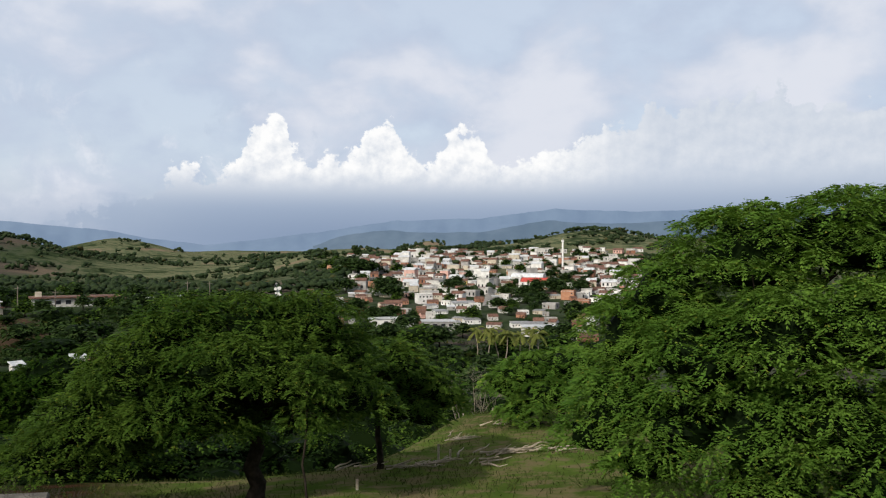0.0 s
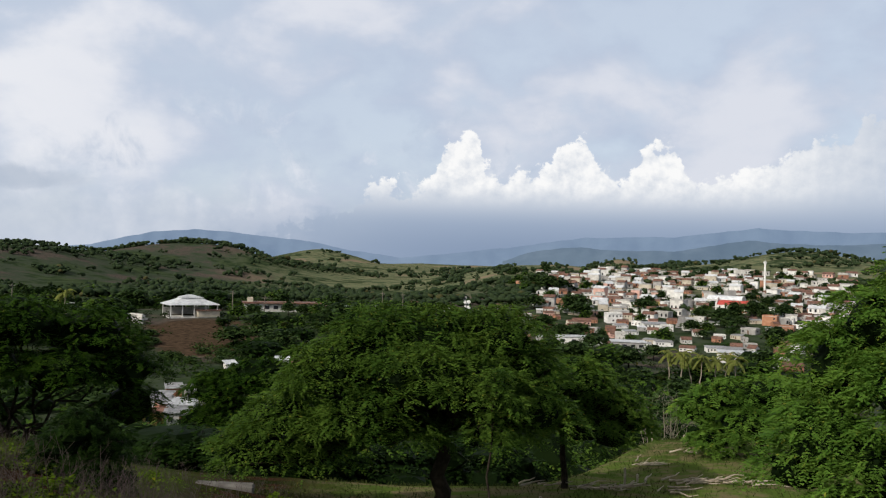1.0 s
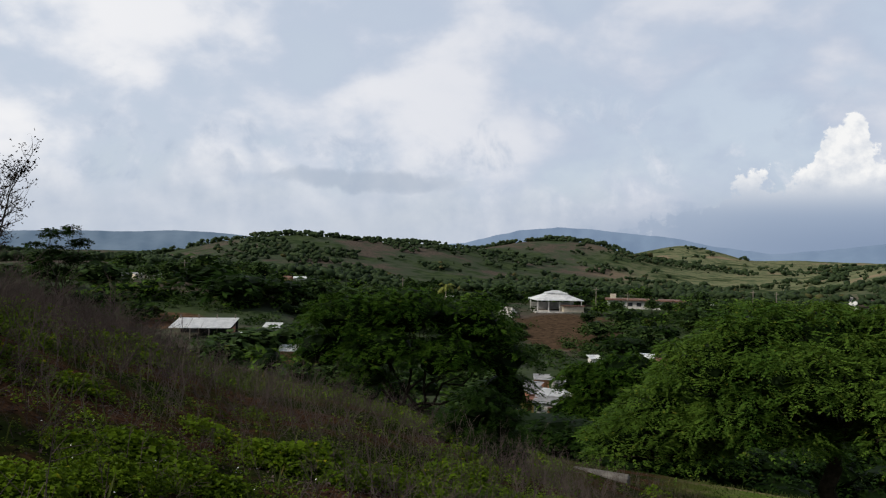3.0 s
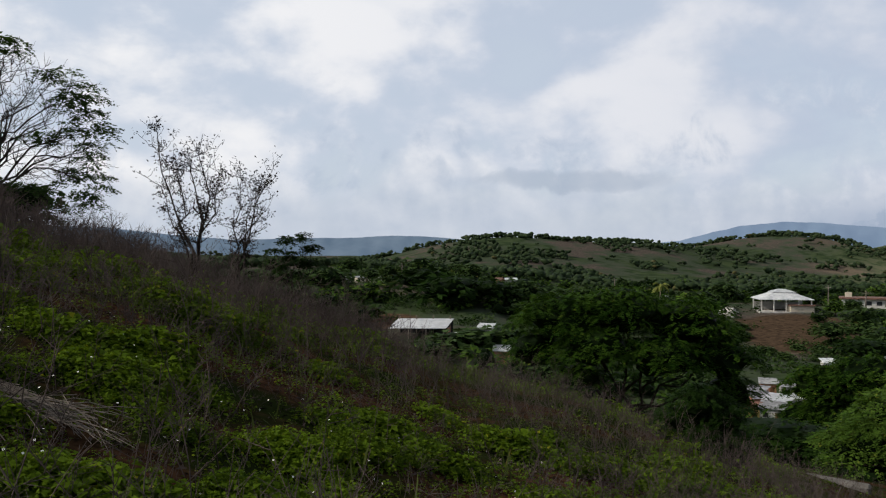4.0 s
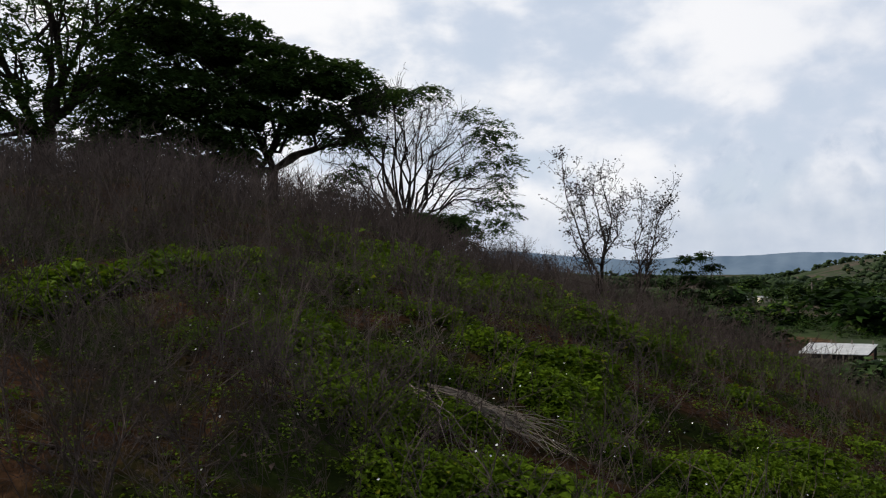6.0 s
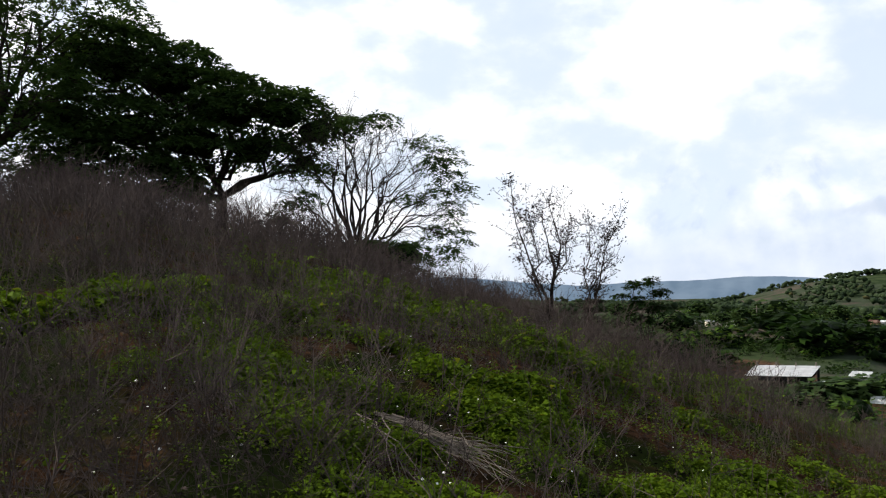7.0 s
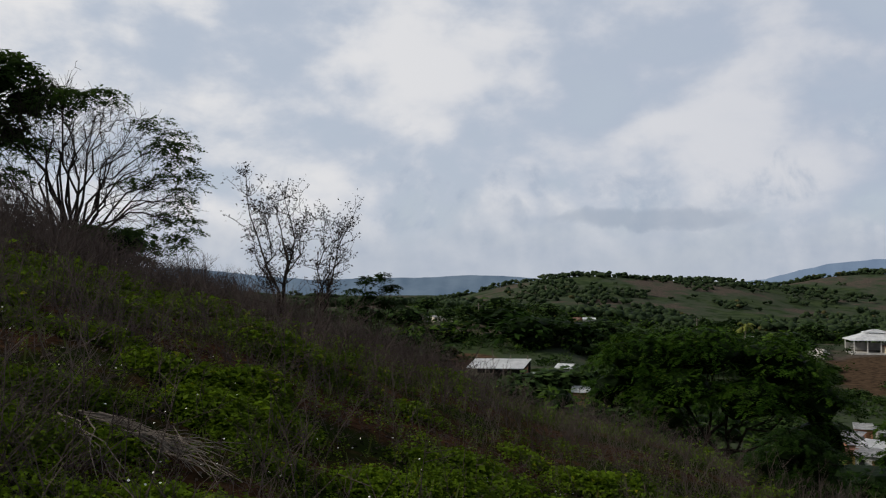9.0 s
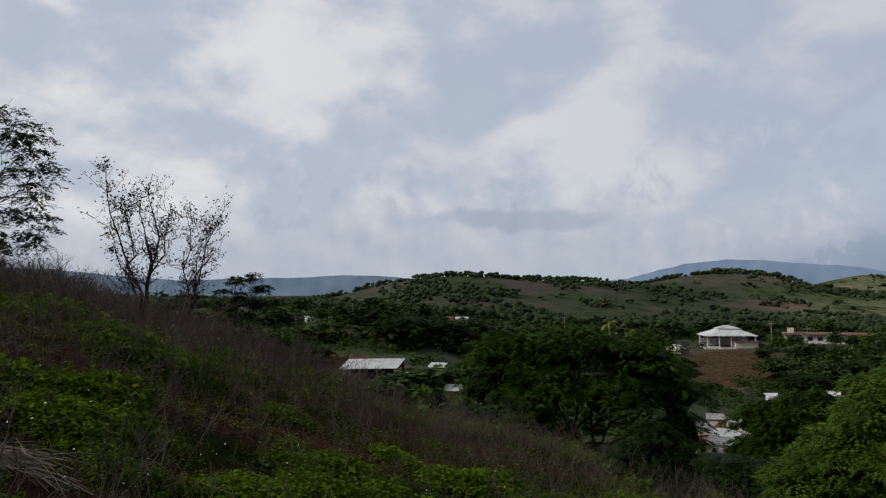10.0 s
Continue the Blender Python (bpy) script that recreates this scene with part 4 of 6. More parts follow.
def valley_tree(az, d, k, s, lift=0.0, rot=None):
    x, y, z = standing(az, d)
    ob = thing("valley_side_tree", pose(x, y, z - 0.1 + lift, 0, 0, rot if rot is not None else (az * 97.0) % 360) @ Matrix.Diagonal((s, s, s * 0.95, 1)), TREE_LABELS[k], "tree", "valley trees")
    for n, me in zip(("trunk", "crown", "inner_crown"), PROTOS[k]):
        o = new(n, me)
        o.parent = ob


BUILT = []      # azimuth, distance and clear half-width of built ground


def clear_of(az, d, m=1.0):
    for a, b, w in BUILT:
        if abs(d - b) < w * 0.6 + 3 * m and abs(az - a) * d * 0.01745 < w * 0.6 + 2 * m:
            return False
        # keep the front of the larger things open
        if w > 7 and b - 55 < d < b and abs(az - a) * d * 0.01745 < w * 0.9:
            return False
    return True


# ---- buildings ----
WALLS = [rough_material("plaster_" + n, c1, c2, 0.5, 0.9, 0.2, 6.0, 0.02, 0.15) for n, c1, c2 in
         (("white", (0.58, 0.57, 0.54), (0.82, 0.81, 0.78)), ("white_worn", (0.40, 0.385, 0.36), (0.68, 0.66, 0.62)), ("cream", (0.40, 0.35, 0.27), (0.58, 0.52, 0.42)),
          ("orange", (0.36, 0.17, 0.10), (0.48, 0.26, 0.16)), ("pink", (0.56, 0.32, 0.26), (0.68, 0.45, 0.38)), ("grey", (0.25, 0.24, 0.23), (0.42, 0.41, 0.39)),
          ("yellow", (0.60, 0.42, 0.12), (0.72, 0.54, 0.20)), ("brick", (0.26, 0.12, 0.075), (0.38, 0.20, 0.13)), ("blue", (0.30, 0.40, 0.58), (0.42, 0.52, 0.68)))]
WHITE, WORN, CREAM, ORANGE, PINK, GREY, YELLOW, BRICK, BLUE = WALLS
CLAY = tile_material("clay_tiles", (0.095, 0.050, 0.036), (0.225, 0.112, 0.076))
RED_ROOF = tile_material("red_painted_roof", (0.38, 0.045, 0.035), (0.50, 0.075, 0.055))
TIN = tile_material("white_sheet_metal", (0.52, 0.54, 0.56), (0.76, 0.77, 0.78), 0.5, 0.55, 0.1)
TIN_OLD = tile_material("old_sheet_metal", (0.20, 0.20, 0.20), (0.42, 0.42, 0.42), 0.5, 0.6, 0.2)
CONCRETE = rough_material("roof_concrete", (0.30, 0.29, 0.27), (0.56, 0.54, 0.51), 0.6, 0.9, 0.3, 6.0, 0.02, 0.25)
DARK_GLASS = rough_material("dark_opening", (0.010, 0.011, 0.013), (0.028, 0.030, 0.034), 1.0, 0.25, 0.0)
DOOR_WOOD = rough_material("painted_door", (0.07, 0.035, 0.02), (0.14, 0.08, 0.045), 2.0, 0.6, 0.2)
STEEL = rough_material("pale_steel", (0.50, 0.51, 0.52), (0.70, 0.71, 0.72), 1.0, 0.5, 0.1)
WOOD_POST = rough_material("weathered_post", (0.10, 0.085, 0.07), (0.22, 0.19, 0.16), 3.0, 0.9, 0.3)
ASPHALT = rough_material("street_concrete", (0.16, 0.155, 0.15), (0.28, 0.27, 0.255), 0.3, 0.9, 0.2, 5.0)


def box(bm, x0, y0, z0, x1, y1, z1, bevel=0.0):
    r = bmesh.ops.create_cube(bm, size=1.0, matrix=Matrix.Translation(((x0 + x1) / 2, (y0 + y1) / 2, (z0 + z1) / 2)) @ Matrix.Diagonal((x1 - x0, y1 - y0, z1 - z0, 1)))
    if bevel:
        e = {e for v in r["verts"] for e in v.link_edges}
        bmesh.ops.bevel(bm, geom=list(e), offset=bevel, segments=1, affect="EDGES")
    return bm


def one_box(*a):
    return box(bmesh.new(), *a)


def gable(w, l, h, t, over):
    """Two roof slabs on a ridge along x."""
    bm = bmesh.new()
    a, b = l / 2 + over, w / 2 + over
    drop = h * over / (w / 2)
    for s in (-1, 1):
        lo = [(-a, s * b, -drop), (a, s * b, -drop), (a, 0, h), (-a, 0, h)]
        vs = [bm.verts.new(p) for p in lo] + [bm.verts.new((p[0], p[1], p[2] + t)) for p in lo]
        for f in ((0, 1, 2, 3), (4, 5, 6, 7), (0, 1, 5, 4), (1, 2, 6, 5), (2, 3, 7, 6), (3, 0, 4, 7)):
            bm.faces.new([vs[i] for i in f])
    bmesh.ops.recalc_face_normals(bm, faces=bm.faces)
    return bm


def openings(ob, w, l, storeys, rng, style=0, h=2.9):
    """Doors and windows on the long front (towards -y) and one side, each with its sill."""
    n = max(2, int(l / 2.6))
    for s in range(storeys):
        z = s * h
        for i in range(n):
            x = -l / 2 + (i + 0.5) * l / n
            if rng.random() < 0.35:
                continue
            if s == 0 and i == n // 2:
                part("door", one_box(x - 0.5, -w / 2 - 0.06, 0.02, x + 0.5, -w / 2 + 0.05, 2.1), DOOR_WOOD, ob)
            else:
                win = part("window", one_box(x - 0.55, -w / 2 - 0.04, z + 1.0, x + 0.55, -w / 2 + 0.05, z + 2.1), DARK_GLASS, ob)
                if style == 0:
                    part("sill", one_box(x - 0.65, -w / 2 - 0.14, z + 0.9, x + 0.65, -w / 2 + 0.02, z + 1.0), CONCRETE, win)
        if w > 5:
            part("window", one_box(l / 2 - 0.05, -0.6, z + 1.0, l / 2 + 0.04, 0.6, z + 2.1), DARK_GLASS, ob)


def house(name, m, w, l, storeys, wall, roof, label, seed=0, group="houses in the town", category="house", tank=False):
    """A house: l long across its front, w deep. roof: flat, clay, tin or red."""
    rng = random.Random(seed)
    ob = thing(name, m, label, category, group)
    h = 2.9 * storeys
    body = one_box(-l / 2, -w / 2, -2.5 if category == "house" else -0.9, l / 2, w / 2, h)
    if roof == "flat":
        part("wall", body, wall, ob)
        part("roof", one_box(-l / 2 - 0.25, -w / 2 - 0.3, h, l / 2 + 0.25, w / 2 + 0.3, h + 0.22), CONCRETE, ob)
        pb = bmesh.new()
        box(pb, -l / 2, -w / 2, h + 0.22, l / 2, -w / 2 + 0.18, h + 0.75), box(pb, -l / 2, w / 2 - 0.18, h + 0.22, l / 2, w / 2, h + 0.75)
        box(pb, -l / 2, -w / 2 + 0.18, h + 0.22, -l / 2 + 0.18, w / 2 - 0.18, h + 0.75), box(pb, l / 2 - 0.18, -w / 2 + 0.18, h + 0.22, l / 2, w / 2 - 0.18, h + 0.75)
        part("parapet", pb, wall, ob)
        if tank:
            tb = bmesh.new()
            bmesh.ops.create_cone(tb, cap_ends=True, segments=10, radius1=0.6, radius2=0.55, depth=1.3, matrix=Matrix.Translation((l * 0.25, 0.5, h + 0.87)))
            part("water_tank", tb, (DARK_GLASS, WHITE)[seed % 2], ob)
    elif roof == "tin":
        part("wall", body, wall, ob)
        rb = bmesh.new()
        vs = [rb.verts.new(p) for p in ((-l / 2 - 0.4, -w / 2 - 0.6, h), (l / 2 + 0.4, -w / 2 - 0.6, h), (l / 2 + 0.4, w / 2 + 0.4, h + 1.0), (-l / 2 - 0.4, w / 2 + 0.4, h + 1.0))]
        top = [rb.verts.new((v.co.x, v.co.y, v.co.z + 0.09)) for v in vs]
        for f in ((0, 1, 2, 3),):
            rb.faces.new([vs[i] for i in f]), rb.faces.new([top[i] for i in f])
        for i in range(4):
            rb.faces.new((vs[i], vs[(i + 1) % 4], top[(i + 1) % 4], top[i]))
        bmesh.ops.recalc_face_normals(rb, faces=rb.faces)
        part("roof", rb, TIN if seed % 3 else TIN_OLD, ob)
    else:
        hr = w * 0.24
        # gable walls close the ends
        for sx in (-1, 1):
            vs = [body.verts.new(p) for p in ((sx * l / 2, -w / 2, h), (sx * l / 2, w / 2, h), (sx * l / 2, 0, h + hr))]
            v2 = [body.verts.new((sx * (l / 2 - 0.2), v.co.y, v.co.z)) for v in vs]
            body.faces.new(vs), body.faces.new(v2)
            for i in range(3):
                body.faces.new((vs[i], vs[(i + 1) % 3], v2[(i + 1) % 3], v2[i]))
        bmesh.ops.recalc_face_normals(body, faces=body.faces)
        part("wall", body, wall, ob)
        r = part("roof", gable(w, l, hr, 0.14, 0.45), RED_ROOF if roof == "red" else CLAY, ob)
        r.location.z = h + 0.02
        part("ridge", one_box(-l / 2 - 0.45, -0.14, h + hr + 0.1, l / 2 + 0.45, 0.14, h + hr + 0.24), CLAY if roof == "clay" else RED_ROOF, ob)
    openings(ob, w, l, storeys, rng, seed % 2)
    return ob


def facing(az, d, turn=0.0, dz=0.0):
    x, y, z = standing(az, d)
    return pose(x, y, z + dz, 0, 0, az + turn)


def prototype_houses():
    far = pose(0, 0, -400)
    kinds = [(7, 9, 1, WHITE, "flat", "white flat-roofed house with concrete parapet"), (8, 11, 2, WHITE, "flat", "two-storey white house with flat roof"),
             (8, 12, 1, WORN, "clay", "worn white house under a clay tile roof"), (7, 10, 1, BRICK, "clay", "bare brick house under a clay tile roof"),
             (8, 10, 2, ORANGE, "flat", "two-storey orange house with flat roof"), (7, 12, 1, PINK, "clay", "pink house under a clay tile roof"),
             (8, 13, 1, CREAM, "tin", "cream house under a pale metal roof"), (6, 9, 1, GREY, "tin", "grey block house under a metal roof"),
             (9, 12, 2, WORN, "flat", "two-storey weathered white block with water tank"), (8, 10, 1, GREY, "flat", "unplastered grey house with flat roof"),
             (7, 11, 2, CREAM, "clay", "two-storey cream house under clay tiles"), (6, 8, 1, YELLOW, "clay", "small yellow house under clay tiles"),
             (9, 16, 1, WHITE, "tin", "long white shed under a pale metal roof"), (7, 9, 2, BRICK, "flat", "two-storey brick house with flat roof")]
    return [house("town_house", far, w, l, s, c, r, lab, i, tank=i in (1, 4, 8)) for i, (w, l, s, c, r, lab) in enumerate(kinds)]


def town():
    protos = prototype_houses()
    rng = random.Random(77)
    spots = []

    def put(az, d, k, turn, w=5.5):
        BUILT.append((az, d, w))
        spots.append((az, d))
        if protos_used[k]:
            copy_thing(protos[k], facing(az, d, turn) @ Matrix.Diagonal((rng.uniform(0.40, 0.80), rng.uniform(0.5, 0.8), rng.uniform(0.55, 0.82), 1)))
        else:
            protos[k].matrix_world = facing(az, d, turn) @ Matrix.Diagonal((0.62, 0.65, 0.68, 1))
            protos_used[k] = True
    protos_used = [False] * len(protos)
    # blocks that can be told apart
    for az, d, k, turn in ((1.3, 385, 1, 20), (0.9, 398, 8, 20), (-1.4, 372, 12, 12), (-2.2, 366, 1, 12), (-3.6, 372, 8, 10), (-4.3, 402, 8, -15), (3.0, 470, 0, 10), (2.2, 478, 8, 8), (-2.0, 462, 1, 25), (-2.9, 470, 12, 20),
                           (-9.6, 370, 13, -10), (-10.4, 362, 7, -10), (-7.4, 372, 9, -20), (-8.6, 400, 4, -12), (-11.9, 440, 0, -10), (-12.6, 470, 1, 10), (3.4, 372, 5, 10), (4.9, 440, 4, 12), (6.2, 430, 2, 10), (5.6, 400, 5, 15),
                           (-6.2, 318, 6, -14), (-7.6, 326, 2, -20), (-9.2, 300, 8, 18), (-9.9, 292, 3, 20), (0.0, 335, 9, 8), (-0.6, 326, 12, 8), (-5.4, 345, 3, -15), (2.2, 340, 6, 10),
                           (0.4, 640, 13, 0), (-0.4, 622, 4, 5), (1.9, 655, 0, 0), (-7.0, 640, 6, 10), (-6.6, 655, 12, 0), (-4.4, 560, 6, 0), (-3.8, 565, 9, 5)):
        put(az, d, k, turn)
    tries = 0
    while len(spots) < 276 and tries < 30000:
        tries += 1
        d = 320 + 260 * rng.random()
        az = rng.uniform(-13.6, 7.6)
        if -3.5 - (d - 380) * 0.004 < az < -2.75 - (d - 380) * 0.004 and d < 520:
            continue        # the street
        if -8.2 < az < -4.8 and 415 < d < 490:
            continue        # the church
        if any(math.hypot((az - a) * d * 0.01745, d - b) < 4.6 for a, b in spots) or (rng.random() < 0.4 and 4.5 < az and d > 440):
            continue
        put(az, d, rng.choices(range(14), (9, 5, 14, 8, 1, 3, 7, 10, 6, 11, 3, 1, 4, 3))[0], rng.choice((-25, -12, 0, 8, 15, 25)) + rng.uniform(-5, 5))
    # scattered houses beyond the bench
    for az, d, k in ((9.0, 420, 2), (12.6, 400, 0), (13.4, 390, 3), (14.8, 405, 10), (16.4, 350, 2), (17.4, 345, 7), (18.6, 372, 5), (19.4, 365, 0), (20.6, 300, 7), (11.6, 455, 8), (8.2, 470, 13), (33.8, 380, 6), (37.0, 330, 0),
                     (58.6, 262, 9), (57.2, 268, 6), (55.6, 270, 12), (64.2, 290, 0), (62.6, 300, 7), (48.0, 300, 3), (49.6, 300, 3), (47.2, 310, 7), (10.4, 372, 5), (24.4, 236, 6), (22.8, 238, 3)):
        put(az, d, k, rng.uniform(-20, 20))


town()


def far_houses():
    """The upper town, too far to count: small blocks with gabled or flat roofs and dark openings, in one mesh."""
    rng = random.Random(19)
    bm = bmesh.new()
    mats = [WHITE, WORN, CREAM, BRICK, GREY, PINK, CLAY, TIN, CONCRETE, DARK_GLASS]
    spots, tries = [], 0
    while len(spots) < 290 and tries < 30000:
        tries += 1
        d, az = rng.uniform(400, 725), rng.uniform(-13.4, 6.4)
        if d < 575 and (any(math.hypot((az - a) * d * 0.01745, d - b) < 5.2 for a, b, w in BUILT) or -8.2 < az < -4.8 and d < 490 or -3.6 < az + (d - 380) * 0.004 < -2.7):
            continue
        if az > 2.4 and d > 640 or (az < -7.5 and d > 640 and rng.random() < 0.75) or any(math.hypot((az - a) * d * 0.01745, d - b) < 7.5 for a, b in spots):
            continue
        spots.append((az, d))
        m = facing(az, d, rng.uniform(-30, 30))
        l, w, h = rng.uniform(3.8, 8), rng.uniform(3.6, 6), rng.choice((2.3, 2.5, 2.6, 2.6, 4.6))
        start = len(bm.faces)
        box(bm, -l / 2, -w / 2, -2, l / 2, w / 2, h)
        bm.faces.ensure_lookup_table()
        k = rng.choices(range(6), (9, 7, 4, 3, 4, 1))[0]
        for f in bm.faces[start:]:
            f.material_index = k
        n0 = len(bm.faces)
        if rng.random() < 0.55:
            r = w * 0.26
            for sd in (-1, 1):
                vs = [bm.verts.new(p) for p in ((-l / 2 - 0.3, sd * (w / 2 + 0.4), h - 0.15), (l / 2 + 0.3, sd * (w / 2 + 0.4), h - 0.15), (l / 2 + 0.3, 0, h + r), (-l / 2 - 0.3, 0, h + r))]
                bm.faces.new(vs)
            for e in (-l / 2, l / 2):
                bm.faces.new([bm.verts.new(p) for p in ((e, -w / 2, h), (e, w / 2, h), (e, 0, h + r))])
            mk = 6 if rng.random() < 0.75 else 7
        else:
            box(bm, -l / 2 - 0.2, -w / 2 - 0.2, h, l / 2 + 0.2, w / 2 + 0.2, h + 0.5)
            mk = 8
        bm.faces.ensure_lookup_table()
        for f in bm.faces[n0:]:
            f.material_index = mk
        n1 = len(bm.faces)
        for x in np.arange(-l / 2 + 1.2, l / 2 - 0.6, 2.3):
            if rng.random() < 0.7:
                box(bm, x - 0.45, -w / 2 - 0.05, 0.5, x + 0.45, -w / 2 + 0.05, 2.0)
        bm.faces.ensure_lookup_table()
        for f in bm.faces[n1:]:
            f.material_index = 9
        for f in bm.faces[start:]:
            f.tag = True
        vs = {v for f in bm.faces[start:] for v in f.verts}
        bmesh.ops.transform(bm, matrix=m, verts=list(vs))
        BUILT.append((az, d, 4.0))
    me = bpy.data.meshes.new("far_houses")
    bm.to_mesh(me)
    bm.free()
    for m in mats:
        me.materials.append(m)
    tagged(new("far_houses", me), "crowded small houses of the upper town", "houses", kind="stuff")


far_houses()


def church():
    m = facing(-6.35, 446, -16) @ Matrix.Diagonal((0.74, 0.74, 0.74, 1))
    BUILT.append((-6.3, 446, 12))
    ob = thing("church", m, "white church with a long red roof and stepped front", "church")
    body = one_box(-10, -4.5, -3, 10, 4.5, 5.2)
    part("wall", body, WHITE, ob)
    r = part("roof", gable(9, 20, 2.6, 0.2, 0.3), RED_ROOF, ob)
    r.location.z = 5.2
    f = bmesh.new()
    box(f, -10.9, -5.2, -3, -10.0, 5.2, 6.5), box(f, -10.9, -3.6, 6.5, -10.0, 3.6, 8.0), box(f, -10.9, -1.6, 8.0, -10.0, 1.6, 9.6)
    part("front", f, WHITE, ob)
    part("base_band", one_box(-10, -4.62, 0, 10, -4.5, 1.0), BRICK, ob)
    for i in range(5):
        part("window", one_box(-8 + i * 4 - 0.5, -4.58, 2.2, -8 + i * 4 + 0.5, -4.45, 4.2), DARK_GLASS, ob)
    ob2 = thing("vaulted_hall", facing(-5.9, 472, -16) @ Matrix.Diagonal((0.75, 0.75, 0.8, 1)), "long pale hall with arched metal roof behind the church", "hall")
    part("wall", one_box(-12, -5, -3, 12, 5, 5.0), WORN, ob2)
    v = []
    for i in range(11):
        a = math.pi * i / 10
        v += [(-12.3, -5.3 * math.cos(a), 5 + 2.6 * math.sin(a)), (12.3, -5.3 * math.cos(a), 5 + 2.6 * math.sin(a))]
    part("roof", mesh_of("roof", v + [(x, y, z - 0.12) for x, y, z in v], [(2 * i, 2 * i + 1, 2 * i + 3, 2 * i + 2) for i in range(10)] + [(22 + 2 * i, 24 + 2 * i, 25 + 2 * i, 23 + 2 * i) for i in range(10)], TIN), None, ob2)
    part("gable", mesh_of("gable", [(sx * 12.1, -5.1 * math.cos(math.pi * i / 10), 5 + 2.5 * math.sin(math.pi * i / 10)) for sx in (-1, 1) for i in range(11)] + [(-12.1, 0, 5), (12.1, 0, 5)],
         [(22, i, i + 1) for i in range(10)] + [(23, 12 + i, 11 + i) for i in range(10)], WORN), None, ob2)
    BUILT.append((-5.9, 472, 13))
    # slender white tower
    t = thing("white_tower", facing(-8.2, 545), "slender white tower with a wider head", "tower")
    bm = bmesh.new()
    bmesh.ops.create_cone(bm, cap_ends=True, segments=10, radius1=0.7, radius2=0.55, depth=25, matrix=Matrix.Translation((0, 0, 6.5)))
    part("shaft", bm, WHITE, t)
    bm = bmesh.new()
    bmesh.ops.create_cone(bm, cap_ends=True, segments=10, radius1=0.9, radius2=1.05, depth=1.4, matrix=Matrix.Translation((0, 0, 19.7)))
    part("head", bm, WHITE, t)
    bm = bmesh.new()
    bmesh.ops.create_cone(bm, cap_ends=True, segments=6, radius1=0.12, radius2=0.05, depth=2.2, matrix=Matrix.Translation((0, 0, 21.4)))
    part("aerial", bm, STEEL, t)
    # chapel on the rise
    c = thing("chapel", facing(1.95, 640, 10), "small white chapel with a bell gable", "chapel")
    part("wall", one_box(-4, -3, -2, 4, 3, 4), WHITE, c)
    part("bell_gable", one_box(-4.6, -1.2, -1, -4.0, 1.2, 6.4), WHITE, c)
    r = part("roof", gable(6, 8, 1.4, 0.15, 0.2), WORN, c)
    r.location.z = 4
    part("door", one_box(-0.6, -3.06, 0, 0.6, -2.95, 2.4), DOOR_WOOD, c)
    # long white warehouse at the foot of the town
    for az, d, l, lab, wl in ((3.55, 322, 17, "long low white warehouse at the edge of town", WHITE), (0.3, 316, 12, "grey block warehouse beside the palms", GREY), (-6.6, 306, 12, "low warehouse with pale metal roof", WORN)):
        h = thing("warehouse", facing(az, d, 6), lab, "warehouse", "warehouses")
        part("wall", one_box(-l / 2, -4, -3, l / 2, 4, 3.2), wl, h)
        part("roof", one_box(-l / 2 - 0.4, -4.4, 3.2, l / 2 + 0.4, 4.4, 3.5), TIN, h)
        for i in range(4):
            part("window", one_box(-l / 2 + (i + 0.5) * l / 4 - 0.8, -4.06, 1.4, -l / 2 + (i + 0.5) * l / 4 + 0.8, -3.95, 2.4), DARK_GLASS, h)
        BUILT.append((az, d, l * 0.5))
    # street climbing through the town
    n = 26
    v = []
    for i in range(n):
        d = 375 + i * 6.0
        az = -3.15 - (d - 380) * 0.004
        for s in (-1, 1):
            x, y = polar(az + s * 2.6 / d / 0.01745, d)
            v.append((x, y, float(height(*polar(az, d))) + 0.35))
    v += [(x, y, z - 1.2) for x, y, z in v]
    k = 2 * n
    q = [(2 * i, 2 * i + 1, 2 * i + 3, 2 * i + 2) for i in range(n - 1)] + [(2 * i, 2 * i + 2, k + 2 * i + 2, k + 2 * i) for i in range(n - 1)] + [(2 * i + 1, k + 2 * i + 1, k + 2 * i + 3, 2 * i + 3) for i in range(n - 1)]
    tagged(new("road_town_street", mesh_of("street", v, q, ASPHALT)), "pale concrete street climbing through the town", "street", kind="structure")


church()


